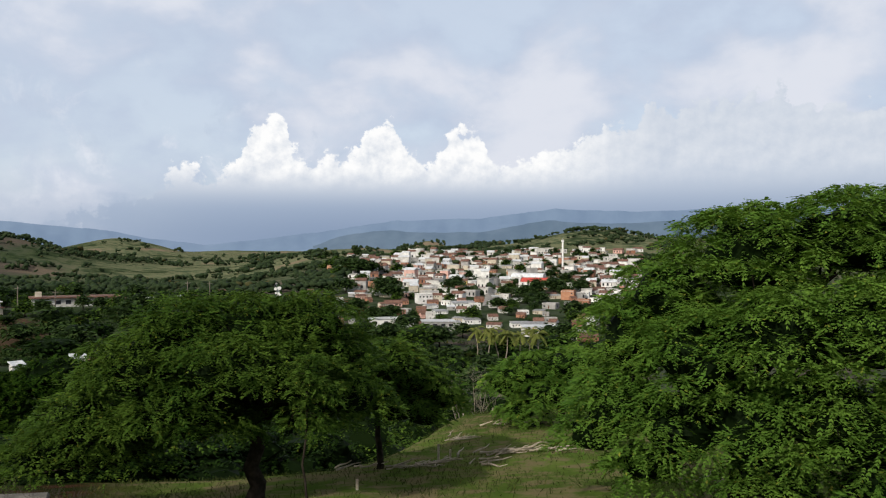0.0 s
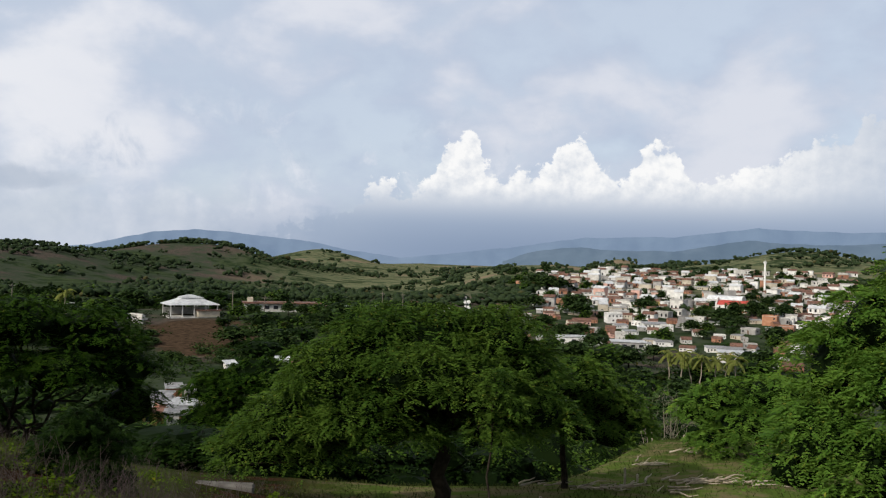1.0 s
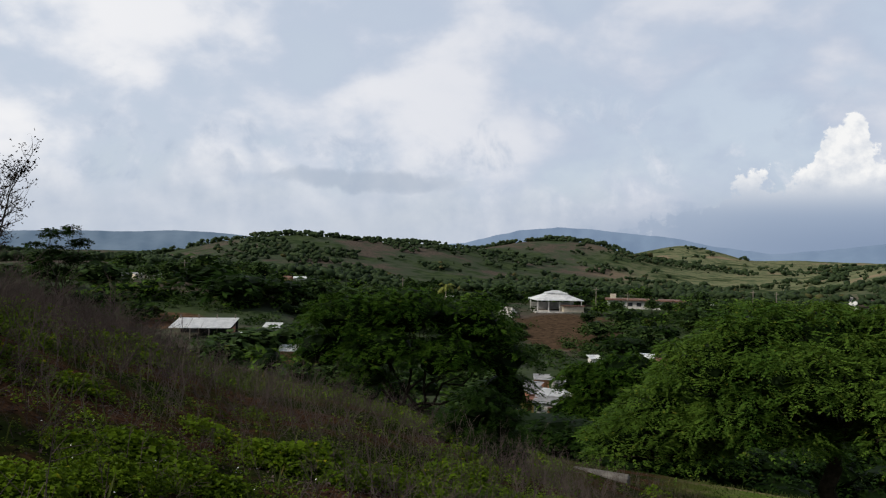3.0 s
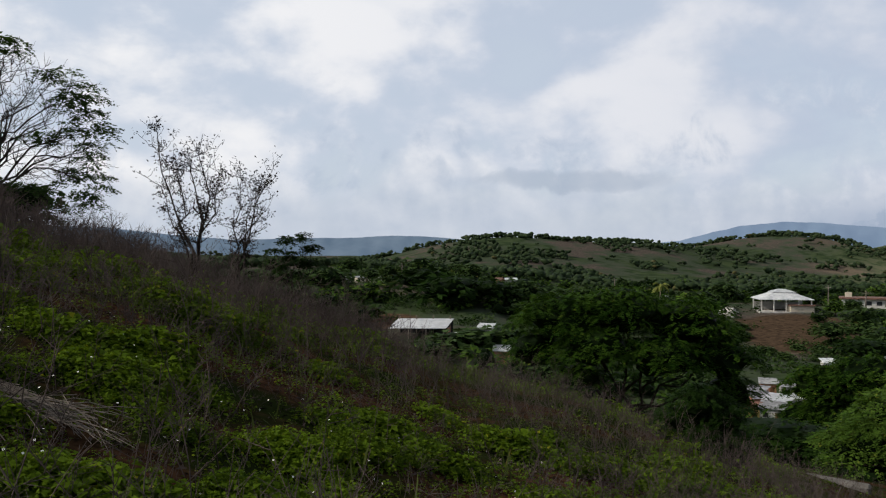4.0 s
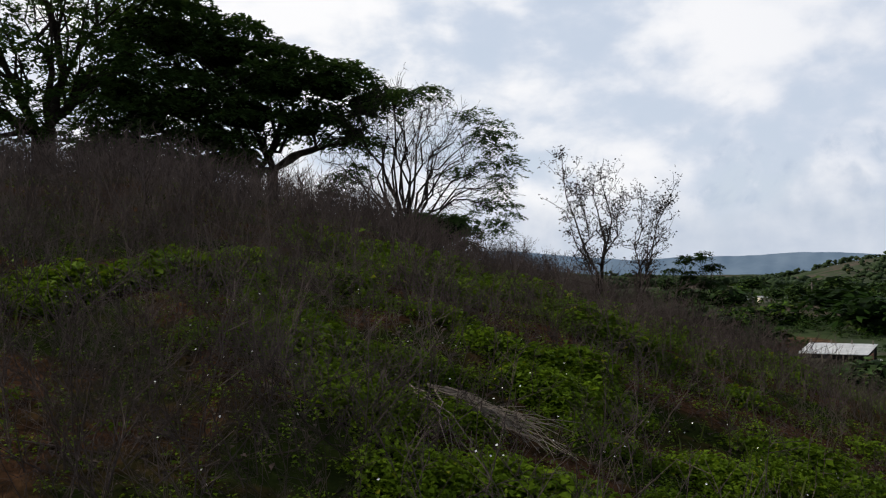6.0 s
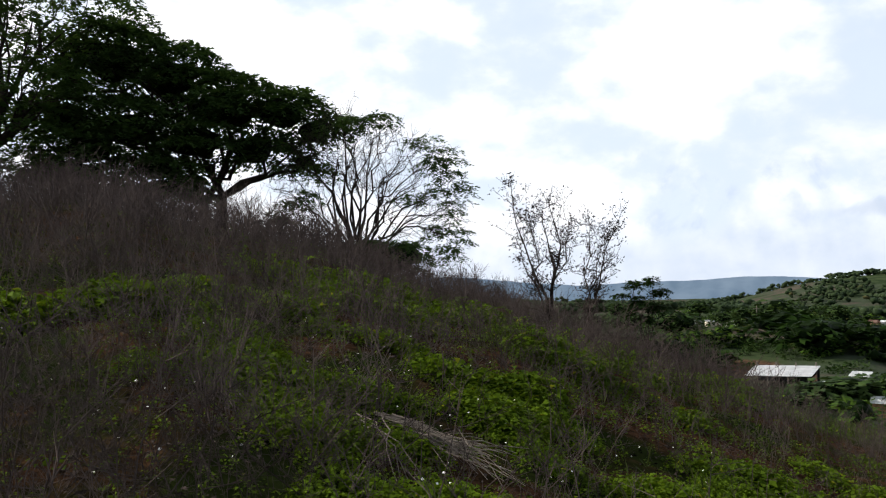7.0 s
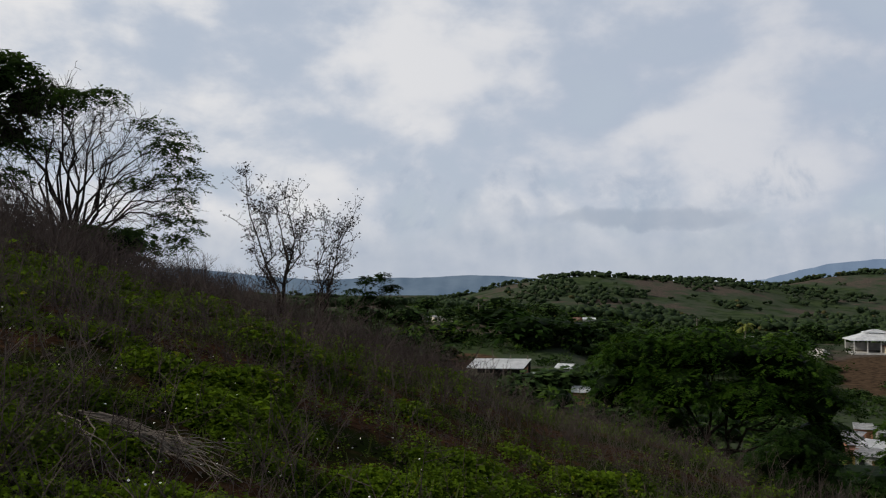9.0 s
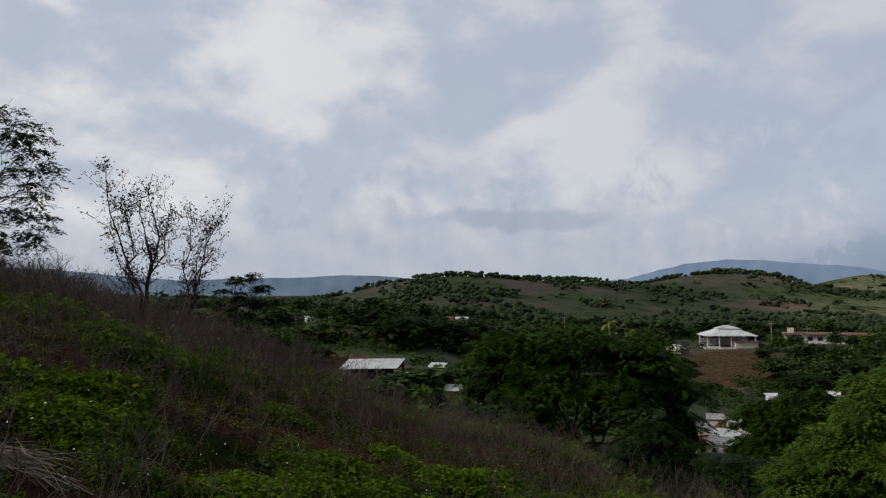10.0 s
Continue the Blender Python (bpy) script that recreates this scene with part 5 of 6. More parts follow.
def open_hall():
    """Open hall with a stepped white hip roof on posts, above the bare slope."""
    BUILT.append((29.7, 285, 10))
    ob = thing("open_hall", facing(29.7, 285, 14), "open hall with a two-tiered white hip roof on posts", "hall")

    def hip(x, y, z0, x1, y1, z1):
        bm = bmesh.new()
        lo = [bm.verts.new(p) for p in ((-x, -y, z0), (x, -y, z0), (x, y, z0), (-x, y, z0))]
        hi = [bm.verts.new(p) for p in ((-x1, -y1, z1), (x1, -y1, z1), (x1, y1, z1), (-x1, y1, z1))]
        bt = [bm.verts.new((v.co.x, v.co.y, z0 - 0.18)) for v in lo]
        for i in range(4):
            j = (i + 1) % 4
            bm.faces.new((lo[i], lo[j], hi[j], hi[i])), bm.faces.new((bt[i], bt[j], lo[j], lo[i]))
        bm.faces.new(hi), bm.faces.new(bt)
        bmesh.ops.recalc_face_normals(bm, faces=bm.faces)
        return bm
    part("lower_roof", hip(8.2, 6.2, 3.9, 3.2, 2.4, 5.8), TIN, ob)
    part("upper_roof", hip(3.6, 2.8, 6.05, 0.9, 0.6, 6.9), TIN, ob)
    part("roof_vent", one_box(-3.0, -2.2, 5.7, 3.0, 2.2, 6.0), DARK_GLASS, ob)
    for i in range(5):
        for y in (-5.6, 5.6):
            part("post", one_box(-7.4 + i * 3.7 - 0.14, y - 0.14, -1, -7.4 + i * 3.7 + 0.14, y + 0.14, 3.9), WORN, ob)
    part("floor_slab", one_box(-8.2, -6.4, -2.2, 8.2, 6.4, 0.05), CONCRETE, ob)
    part("front_room", one_box(1.0, -6.6, 0.05, 8.0, -2.5, 2.0), CREAM, ob)
    part("room_roof", one_box(0.6, -7.2, 2.0, 8.4, -2.4, 2.25), CLAY, ob, "red clay-coloured lean-to roof")
    part("back_wall", one_box(-7.5, 4.6, 0.05, 7.5, 4.9, 2.6), GREY, ob)
    # long two-tone building with terracotta roof
    BUILT.append((23.8, 305, 14))
    h = thing("long_school", facing(23.8, 305, 4), "long white building under a low terracotta roof", "building")
    part("wall", one_box(-13, -4, -3, 13, 4, 3.0), WORN, h)
    part("roof", one_box(-13.8, -5.2, 3.0, 13.8, 4.8, 3.45), CLAY, h)
    part("wing", one_box(10, -7, -3, 15.5, -1, 2.2), ORANGE, h, "orange-walled wing")
    part("wing_roof", one_box(9.6, -7.5, 2.2, 16, -0.5, 2.6), CLAY, h)
    part("roof_tank", one_box(-12, -1, 3.45, -10, 1, 5.0), CREAM, h)
    for i in range(8):
        part("window", one_box(-12 + i * 3, -4.06, 1.0, -10.4 + i * 3, -3.95, 2.3), DARK_GLASS, h)
    # steep concrete ramp wall left of the hall
    r = thing("retaining_wall", facing(32.6, 270, 30), "pale sloping concrete retaining wall with steps", "wall")
    bm = bmesh.new()
    for i in range(7):
        box(bm, -3.2, -6 + i * 1.7, -4, 3.2, -6 + i * 1.7 + 1.65, -3 + i * 0.75)
    part("steps", bm, CONCRETE, r)
    part("side_wall", one_box(-3.7, -6, -4, -3.24, 6, 2.6), WORN, r)
    BUILT.append((32.6, 270, 5))


open_hall()


def metal_shed():
    """Long open shed with a white metal roof on posts, dark inside."""
    b = (53.4, 158)
    BUILT.append((53.4, 158, 10))
    ob = thing("open_shed", facing(*b, -8, -0.6), "long open shed under a white metal roof on posts", "shed")
    rb = bmesh.new()
    lo = [(-5.6, -3.6, 2.3), (5.2, -3.6, 2.4), (6.0, 3.6, 3.6), (-4.9, 3.6, 3.5)]
    vs = [rb.verts.new(p) for p in lo] + [rb.verts.new((p[0], p[1], p[2] + 0.1)) for p in lo]
    for f in ((0, 1, 2, 3), (4, 5, 6, 7), (0, 1, 5, 4), (1, 2, 6, 5), (2, 3, 7, 6), (3, 0, 4, 7)):
        rb.faces.new([vs[i] for i in f])
    bmesh.ops.recalc_face_normals(rb, faces=rb.faces)
    part("roof", rb, TIN, ob)
    for i in range(4):
        part("post", one_box(-5.2 + i * 3.3 - 0.1, -3.3, -1.2, -5.2 + i * 3.3 + 0.1, -3.1, 2.3), WOOD_POST, ob)
        part("post", one_box(-4.6 + i * 3.3 - 0.1, 3.1, -1.2, -4.6 + i * 3.3 + 0.1, 3.3, 4.3), WOOD_POST, ob)
    # near-black sheet put in for the shade under the roof
    part("back_wall", one_box(-4.7, 3.35, -1, 5.8, 3.5, 3.3), DARK_GLASS, ob, "near-black back wall, painted shade of the shed's inside")
    part("side_wall", one_box(5.2, -3.0, -1, 5.35, 3.3, 2.2), BRICK, ob)
    part("rail", one_box(-9, -3.4, 0.9, -5.6, -3.3, 1.0), WOOD_POST, ob)
    for az, d, w, l, wl, k, lab in ((48.9, 157, 3, 4, GREY, 1, "small grey hut under a pale metal roof"), (47.2, 160, 2.4, 3, WORN, 3, "small weathered hut with rusty roof"), (50.6, 140, 3, 4, BRICK, 4, "low brick shack half hidden by trees"),
                                    (31.2, 154, 4, 5, GREY, 3, "tin-roofed shack on the slope"), (29.8, 146, 4, 6, GREY, 2, "pale shack under a white metal roof"), (31.6, 138, 3, 5, YELLOW, 6, "small yellow shack with clay-coloured roof"),
                                    (30.2, 137, 4, 5, GREY, 9, "grey block shack under sheet metal"), (30.5, 162, 3, 4, BRICK, 9, "brick shack on the slope"), (29.3, 160, 3, 4, GREY, 9, "tiny tin-roofed shack beside a wall"), (28.4, 150, 3, 5, GREY, 2, "low grey shack under white sheet metal"), (27.0, 190, 2.4, 3.6, WORN, 1, "tiny white shack on the bare slope"), (23.6, 196, 3, 4.5, WORN, 2, "white hut with a flat metal roof"), (22.4, 192, 3, 5, BRICK, 6, "brick hut under clay-coloured roof"), (31.0, 147, 3, 4, BRICK, 3, "dark brick shack with rusty sheet roof"), (50.4, 134, 2.4, 3.4, WORN, 2, "small pale shack among dark trees"), (47.8, 128, 2.4, 3.4, BRICK, 4, "small brick shack among dark trees"), (21.0, 118, 3, 4, ORANGE, 3, "orange hut glimpsed through leaves")):
        house("shack", facing(az, d, (az * 37) % 50 - 25) @ Matrix.Diagonal((0.68, 0.68, 0.7, 1)), w, l, 1, wl, "clay" if k == 6 else "tin", lab, k, "shacks in the valley", "shack")
        BUILT.append((az, d, l * 0.6))


metal_shed()


def poles_and_masts():
    for az, d, h in ((54.7, 235, 7.5), (40.2, 300, 8), (24.9, 285, 7), (17.0, 300, 8), (15.6, 330, 8), (27.0, 290, 8), (10.0, 360, 8), (35.6, 250, 7)):
        ob = thing("utility_pole", facing(az, d), "grey wooden utility pole with a crossarm", "pole", "utility poles")
        bm = bmesh.new()
        bmesh.ops.create_cone(bm, cap_ends=True, segments=8, radius1=0.2, radius2=0.13, depth=h + 1, matrix=Matrix.Translation((0, 0, h / 2 - 0.5)))
        part("shaft", bm, WOOD_POST, ob)
        part("crossarm", one_box(-0.9, -0.08, h - 0.9, 0.9, 0.08, h - 0.72), WOOD_POST, ob)
    ob = thing("radio_mast", facing(11.2, 330), "steel mast with white round dish aerials", "mast")
    bm = bmesh.new()
    for sx, sy in ((-0.5, -0.4), (0.5, -0.4), (0, 0.5)):
        box(bm, sx - 0.07, sy - 0.07, -1, sx + 0.07, sy + 0.07, 11)
    for i in range(9):
        box(bm, -0.5, -0.46, i * 1.2, 0.5, -0.36, i * 1.2 + 0.1)
    part("lattice", bm, STEEL, ob)
    for x, z, r in ((-0.75, 10.2, 0.62), (0.75, 10.4, 0.75), (0.75, 8.2, 0.75), (-0.6, 8.6, 0.4)):
        bm = bmesh.new()
        bmesh.ops.create_cone(bm, cap_ends=True, segments=16, radius1=r, radius2=r * 0.85, depth=0.45, matrix=Matrix.Translation((x, -0.7, z)) @ Matrix.Rotation(radians(90), 4, "X"))
        part("dish", bm, WHITE, ob)


poles_and_masts()


def palms():
    rng = np.random.default_rng(91)
    for i, (az, d, h) in enumerate(((-3.2, 228, 7.5), (-4.4, 222, 8.5), (-5.3, 232, 7.5), (-2.4, 240, 7), (-6.6, 226, 6.5), (-3.9, 236, 6.5), (-6.0, 240, 7.5), (-9.4, 300, 7), (37.2, 262, 8.5))):
        b = standing(az, d)
        z0 = EYE + d * math.tan(radians(-5.6 if i < 8 else -2.2)) - b[2] - 0.6 * (i % 3) if i != 7 else h
        z0 = min(max(z0, 4), 13)
        ob = thing("coconut_palm", pose(*b), "coconut palm with yellowish drooping fronds", "palm", "palms")
        v, f = tubes([bent(rng, (0, 0, -0.3), (rng.normal(0, 0.5), rng.normal(0, 0.5), z0), 0.2, 0.13, 6, 0.05)], 6)
        top = v[-6:].mean(0)
        part("trunk", mesh_of("trunk", v, f, BARK_PALE, True), None, ob)
        vs, fs = [], []
        for k in range(17):
            a, up, ln = rng.uniform(0, 6.28), rng.uniform(-0.1, 1.4), rng.uniform(2.6, 3.6)
            for j in range(7):
                t0, t1 = j / 7, (j + 0.9) / 7

                def at(t):
                    return top + np.array([math.cos(a) * ln * t, math.sin(a) * ln * t, ln * (up * t - 0.95 * t * t)])
                p0, p1 = at(t0), at(t1)
                n = np.array([-math.sin(a), math.cos(a), 0]) * 0.55 * (1 - 0.6 * abs(t0 - 0.4))
                for s in (-1, 1):
                    k0 = len(vs)
                    vs += [p0, p1, p1 + s * n + (0, 0, -0.3), p0 + s * n + (0, 0, -0.28)]
                    fs.append((k0, k0 + 1, k0 + 2, k0 + 3))
        part("fronds", mesh_of("fronds", vs, fs, PALM), None, ob)
        BUILT.append((az, d, 1.5))


palms()


def clump_template(r, lobes, sub=1):
    """A small ragged tree of jittered facets, for woods seen from afar."""
    bm = bmesh.new()
    for q in range(lobes):
        bmesh.ops.create_icosphere(bm, subdivisions=sub, radius=1.0, matrix=Matrix.Translation((r.normal(0, 1.2), r.normal(0, 1.2), 1.7 + r.uniform(-0.6, 0.8))) @ Matrix.Diagonal((r.uniform(1.3, 2.1), r.uniform(1.3, 2.1), r.uniform(0.9, 1.5), 1)))
    tv = np.array([v.co[:] for v in bm.verts]) + r.normal(0, 0.30, (len(bm.verts), 3))
    tf = np.array([[v.index for v in f.verts] for f in bm.faces])
    bm.free()
    return tv, tf


def canopy():
    """Closed tree cover of the valley sides between the houses: ragged crowns with leaf tufts, one mesh."""
    r = np.random.default_rng(203)
    n = 12000
    az = r.uniform(-12, 66, n)
    d = np.where(az > 40, np.sqrt(r.uniform(62 ** 2, 330 ** 2, n)), np.sqrt(r.uniform(105 ** 2, np.where(az < 8, 300, 400) ** 2, n)))
    x, y = -d * np.sin(np.radians(az)), d * np.cos(np.radians(az))
    dens = lumps(x, y, 16.0, 51) + 0.5 * lumps(x, y, 45.0, 52)
    ok = dens > np.interp(az, [8, 40, 50, 54, 66], [-0.15, -0.15, 0.05, 0.55, 0.6])
    ok &= ~((az > 25.2) & (az < 33.2) & (d > 125) & (d < 300) & (r.random(n) < np.where(d < 200, 0.80, 0.95)))
    keep = []
    B = np.array(BUILT)
    for i in np.nonzero(ok)[0]:
        if len(keep) >= 640:
            break
        across = np.abs(az[i] - B[:, 0]) * d[i] * 0.01745
        if ((np.abs(d[i] - B[:, 1]) < B[:, 2] * 0.6 + 3) & (across < B[:, 2] * 0.6 + 3)).any():
            continue
        if ((B[:, 2] > 3) & (d[i] > B[:, 1] - 40) & (d[i] < B[:, 1]) & (across < B[:, 2] * 0.7)).any():
            continue
        if keep and (np.hypot(x[keep] - x[i], y[keep] - y[i]).min() < 4.2):
            continue
        keep.append(i)
    x, y, d = x[keep], y[keep], d[keep]
    z = height(x, y)
    s = r.uniform(0.65, 1.3, len(x))
    vs, fs, ms, base = [], [], [], 0
    lv, lf = leaf_spray(1.0, 0.42, 1)
    lt = np.concatenate([lf[:, :3], lf[:, [0, 2, 3]]])
    for k in range(6):
        tv, tf = clump_template(r, 5)
        mid = tv.mean(0)
        skin = tv[tf].mean(1)[r.integers(0, len(tf), 130)]
        at = mid + (skin - mid) * r.uniform(0.85, 1.12, (130, 1)) + r.normal(0, 0.22, (130, 3))
        qv, qf = spread(lv, lt, turns(r, 130, 0.45), at)
        pick = np.arange(len(x)) % 6 == k
        T = turns(r, pick.sum(), 0.05) * s[pick][:, None, None]
        O = np.stack([x, y, z], -1)[pick]
        # slot 1 is the near-black core, shade put inside each crown
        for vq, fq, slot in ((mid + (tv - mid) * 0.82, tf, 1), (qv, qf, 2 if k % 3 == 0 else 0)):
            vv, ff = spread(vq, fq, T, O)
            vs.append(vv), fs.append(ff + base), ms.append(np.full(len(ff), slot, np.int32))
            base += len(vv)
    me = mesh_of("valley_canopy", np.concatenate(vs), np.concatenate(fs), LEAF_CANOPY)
    me.materials.append(CORE_SHADE), me.materials.append(LEAF_GREEN)
    me.polygons.foreach_set("material_index", np.concatenate(ms))
    tagged(new("valley_canopy", me), "closed dark green tree cover on the valley sides", "woods", kind="stuff")


def valley_scrub():
    """Low bushes and rank growth between houses and trees of the valley sides, one mesh."""
    r = np.random.default_rng(301)
    n = 5200
    az, d = r.uniform(-12, 66, n), np.sqrt(r.uniform(95 ** 2, 340 ** 2, n))
    x, y = -d * np.sin(np.radians(az)), d * np.cos(np.radians(az))
    ok = lumps(x, y, 7.0, 61) + 0.7 * lumps(x, y, 22.0, 62) + r.normal(0, 0.3, n) > -0.1
    slope = ((az - 29) / 3.6) ** 2 + ((d - 250) / 32) ** 2 < 1
    ok &= ~slope | (r.random(n) < 0.22)
    for a, b, w in BUILT:
        ok &= (np.abs(d - b) > w * 0.6 + 1) | (np.abs(az - a) * d * 0.01745 > w * 0.65 + 0.5)
    x, y = x[ok], y[ok]
    z = height(x, y)
    vs, fs, ms, base = [], [], [], 0
    lv, lf = leaf_spray(0.42, 0.20, 1)
    for k in range(5):
        at = np.stack([r.normal(0, 0.75, 46), r.normal(0, 0.75, 46), np.abs(r.normal(0.55, 0.35, 46))], -1)
        qv, qf = spread(lv, lf, turns(r, 46, 0.5), at)
        pick = np.arange(len(x)) % 5 == k
        vv, ff = spread(qv, qf, turns(r, pick.sum(), 0.05) * r.uniform(0.6, 1.7, pick.sum())[:, None, None], np.stack([x, y, z], -1)[pick])
        vs.append(vv), fs.append(ff + base), ms.append(np.full(len(ff), (0, 1, 0, 2, 1)[k], np.int32))
        base += len(vv)
    me = mesh_of("valley_scrub", np.concatenate(vs), np.concatenate(fs), LEAF_CANOPY)
    me.materials.append(LEAF_FAR), me.materials.append(LEAF_DARK)
    me.polygons.foreach_set("material_index", np.concatenate(ms))
    tagged(new("valley_scrub", me), "low green scrub between the valley houses", "scrub", kind="stuff")


def valley_woods():
    canopy()
    valley_scrub()
    rng = random.Random(5)
    # scrub at the rim of the bare slope
    for i in range(34):
        a = rng.uniform(0, 6.283)
        az, d = 29.0 + 3.9 * math.cos(a) * rng.uniform(0.75, 1.1), 240 + 40 * math.sin(a) * rng.uniform(0.6, 1.05)
        if clear_of(az, d, 0.3):
            valley_tree(az, d, 3, rng.uniform(0.28, 0.6))
    # trees picked out along the near valley sides: azimuth, distance, shape, size
    for az, d, k, s in ((59.9, 215, 0, 1.5), (56.8, 258, 0, 0.8), (25.6, 284, 0, 0.75), (23.3, 290, 2, 0.7), (22.2, 285, 0, 0.8), (24.6, 270, 3, 1.0), (26.6, 276, 4, 0.8), (21.2, 280, 4, 0.9), (53.7, 240, 0, 1.5), (53.0, 215, 1, 1.7), (51.4, 196, 1, 1.7), (48.6, 205, 1, 1.35), (46.6, 215, 0, 1.3), (44.4, 225, 0, 1.3), (49.6, 132, 3, 1.3), (51.2, 128, 3, 1.2),
                        (47.6, 136, 0, 1.0), (45.6, 128, 0, 0.95), (52.4, 122, 3, 0.9), (42.0, 205, 4, 1.5), (39.2, 230, 4, 1.6), (36.2, 200, 0, 1.2), (35.0, 226, 4, 1.2), (26.8, 225, 0, 1.0), (25.2, 232, 2, 1.2), (24.0, 216, 0, 1.1), (22.6, 228, 1, 1.0),
                        (20.6, 246, 2, 1.1), (19.2, 230, 0, 1.2), (17.4, 250, 4, 1.2), (15.4, 262, 1, 1.2), (13.2, 250, 0, 1.2), (58.2, 330, 0, 1.3), (53.1, 330, 0, 1.5), (63.0, 230, 0, 1.1), (65, 260, 3, 1.2), (30.4, 330, 1, 1.4), (28.2, 335, 1, 1.4),
                        (33.2, 320, 0, 1.3), (6.6, 420, 0, 1.4), (5.6, 470, 0, 1.7), (4.9, 478, 1, 1.5), (6.4, 480, 0, 1.7), (3.6, 430, 0, 1.3), (4.2, 408, 2, 1.4), (3.4, 396, 0, 1.4), (-0.6, 430, 0, 1.2), (-1.0, 436, 2, 1.1), (-5.6, 398, 0, 1.3),
                        (-6.4, 404, 2, 1.4), (-6.0, 386, 3, 1.4), (-7.6, 430, 0, 1.4), (-8.4, 440, 2, 1.3), (-9.4, 424, 0, 1.3), (-8.9, 345, 0, 1.3), (-9.8, 348, 1, 1.2), (-10.6, 340, 0, 1.3), (-11.4, 352, 1, 1.2), (-1.7, 420, 3, 1.3),
                        (2.6, 310, 0, 1.2), (1.4, 300, 3, 1.4), (4.8, 330, 0, 1.2), (6.0, 350, 0, 1.3), (-1.4, 296, 0, 1.0), (-7.4, 286, 0, 1.1), (-8.4, 280, 2, 1.1), (0.2, 270, 0, 1.3), (1.8, 262, 4, 1.3), (3.6, 275, 0, 1.4), (5.2, 290, 4, 1.2)):
        valley_tree(az, d, k, s)
    n, tries = 0, 0
    while n < 70 and tries < 6000:
        tries += 1
        az = rng.uniform(-13, 66)
        d = rng.uniform(105, 470)
        if 25 < az < 33.5 and 150 < d < 282:
            continue
        if -14 < az < 8 and 310 < d and rng.random() < 0.25:
            continue
        if not clear_of(az, d):
            continue
        valley_tree(az, d, rng.randrange(5), rng.uniform(0.6, 1.15) * (1.0 if d > 180 else 0.85))
        n += 1
    n, tries = 0, 0
    while n < 80 and tries < 3000:
        tries += 1
        az, d = rng.uniform(-11, 36), rng.uniform(108, 292)
        if 26 < az < 33.5 and d > 145:
            continue
        if clear_of(az, d, 0.5):
            valley_tree(az, d, rng.choice((0, 1, 3, 4)), rng.uniform(0.8, 1.3))
            n += 1
    n, tries = 0, 0
    while n < 120 and tries < 6000:
        tries += 1
        az, d = rng.uniform(-13.5, 8.5), rng.uniform(325, 700)
        if all(math.hypot((az - a) * d * 0.01745, d - b) > w * 0.5 + 1.6 for a, b, w in BUILT) and not (-3.6 < az + (d - 380) * 0.004 < -2.7 and d < 530):
            valley_tree(az, d, rng.choice((0, 2, 3, 4)), rng.uniform(0.6, 1.05))
            n += 1
    # far woods: hedges, copses and crest trees, too many to count
    r = np.random.default_rng(8)
    m = 44000
    az, d = r.uniform(-18, 68, m), 420 + 1000 * r.random(m) ** 1.1
    x, y = -d * np.sin(np.radians(az)), d * np.cos(np.radians(az))
    dens = lumps(x, y, 30.0, 11) + 0.6 * lumps(x, y, 95.0, 12) + 0.7 * lumps(x, y, 11.0, 13)
    town_zone = (az > -13.5) & (az < 7) & (d < 700)
    crest = np.zeros(m, bool)
    for ha, hd, hh, wt, wr in HILLS[:9]:
        crest |= (np.abs(d - hd) < wr * 0.18) & (np.abs(az - ha) * d * 0.01745 < wt * 1.2)
    keep = ((dens > np.where(az > 33, 0.22, 0.40)) | (crest & (r.random(m) < 0.6)) | ((dens > -0.3) & (r.random(m) < 0.025)) | (town_zone & (r.random(m) < 0.10))) & ~(town_zone & (r.random(m) < 0.75))
    x, y, d = x[keep][:8500], y[keep][:8500], d[keep][:8500]
    z = height(x, y)
    s = r.uniform(0.5, 1.5, len(x)) * np.where(d > 1000, 1.4, 1.0)
    vs, fs, base = [], [], 0
    for k in range(5):
        tv, tf = clump_template(r, 2)
        pick = np.arange(len(x)) % 5 == k
        vv, ff = spread(tv, tf, turns(r, pick.sum(), 0.05) * s[pick][:, None, None], np.stack([x, y, z], -1)[pick])
        vs.append(vv), fs.append(ff + base)
        base += len(vv)
    v, f = np.concatenate(vs), np.concatenate(fs)
    tagged(new("far_woods", mesh_of("far_woods", v, f, LEAF_HILL)), "scattered scrub woods and hedges on the hills", "woods", kind="stuff")


valley_woods()


# ---- hillside growth ----
def stalk_template(rng, h, thin=1.0, sides=7, lean=0.12):
    """A dead weed: a crooked stem, side stalks that rise beside it and short twigs at their ends."""
    paths = [bent(rng, (0, 0, -0.05), (rng.normal(0, lean), rng.normal(0, lean), h), 0.0072 * thin, 0.003 * thin, 3, 0.14)]
    p = paths[0][0]
    for i in range(sides):
        t = rng.uniform(0.15, 0.98)
        s = p[0] + (p[-1] - p[0]) * t
        a = rng.uniform(0, 6.28)
        ln = h * rng.uniform(0.18, 0.42)
        e = s + np.array([math.cos(a) * 0.62, math.sin(a) * 0.62, rng.uniform(0.45, 0.95)]) * ln
        paths.append((np.array([s, e]), np.array([0.0040, 0.0022]) * thin))
        if i % 2:
            b = a + rng.choice((-1.0, 1.0))
            m = s + (e - s) * 0.6
            paths.append((np.array([m, m + np.array([math.cos(b) * 0.5, math.sin(b) * 0.5, 0.7]) * ln * 0.5]), np.array([0.0028, 0.0018]) * thin))
    return tubes(paths, 3)


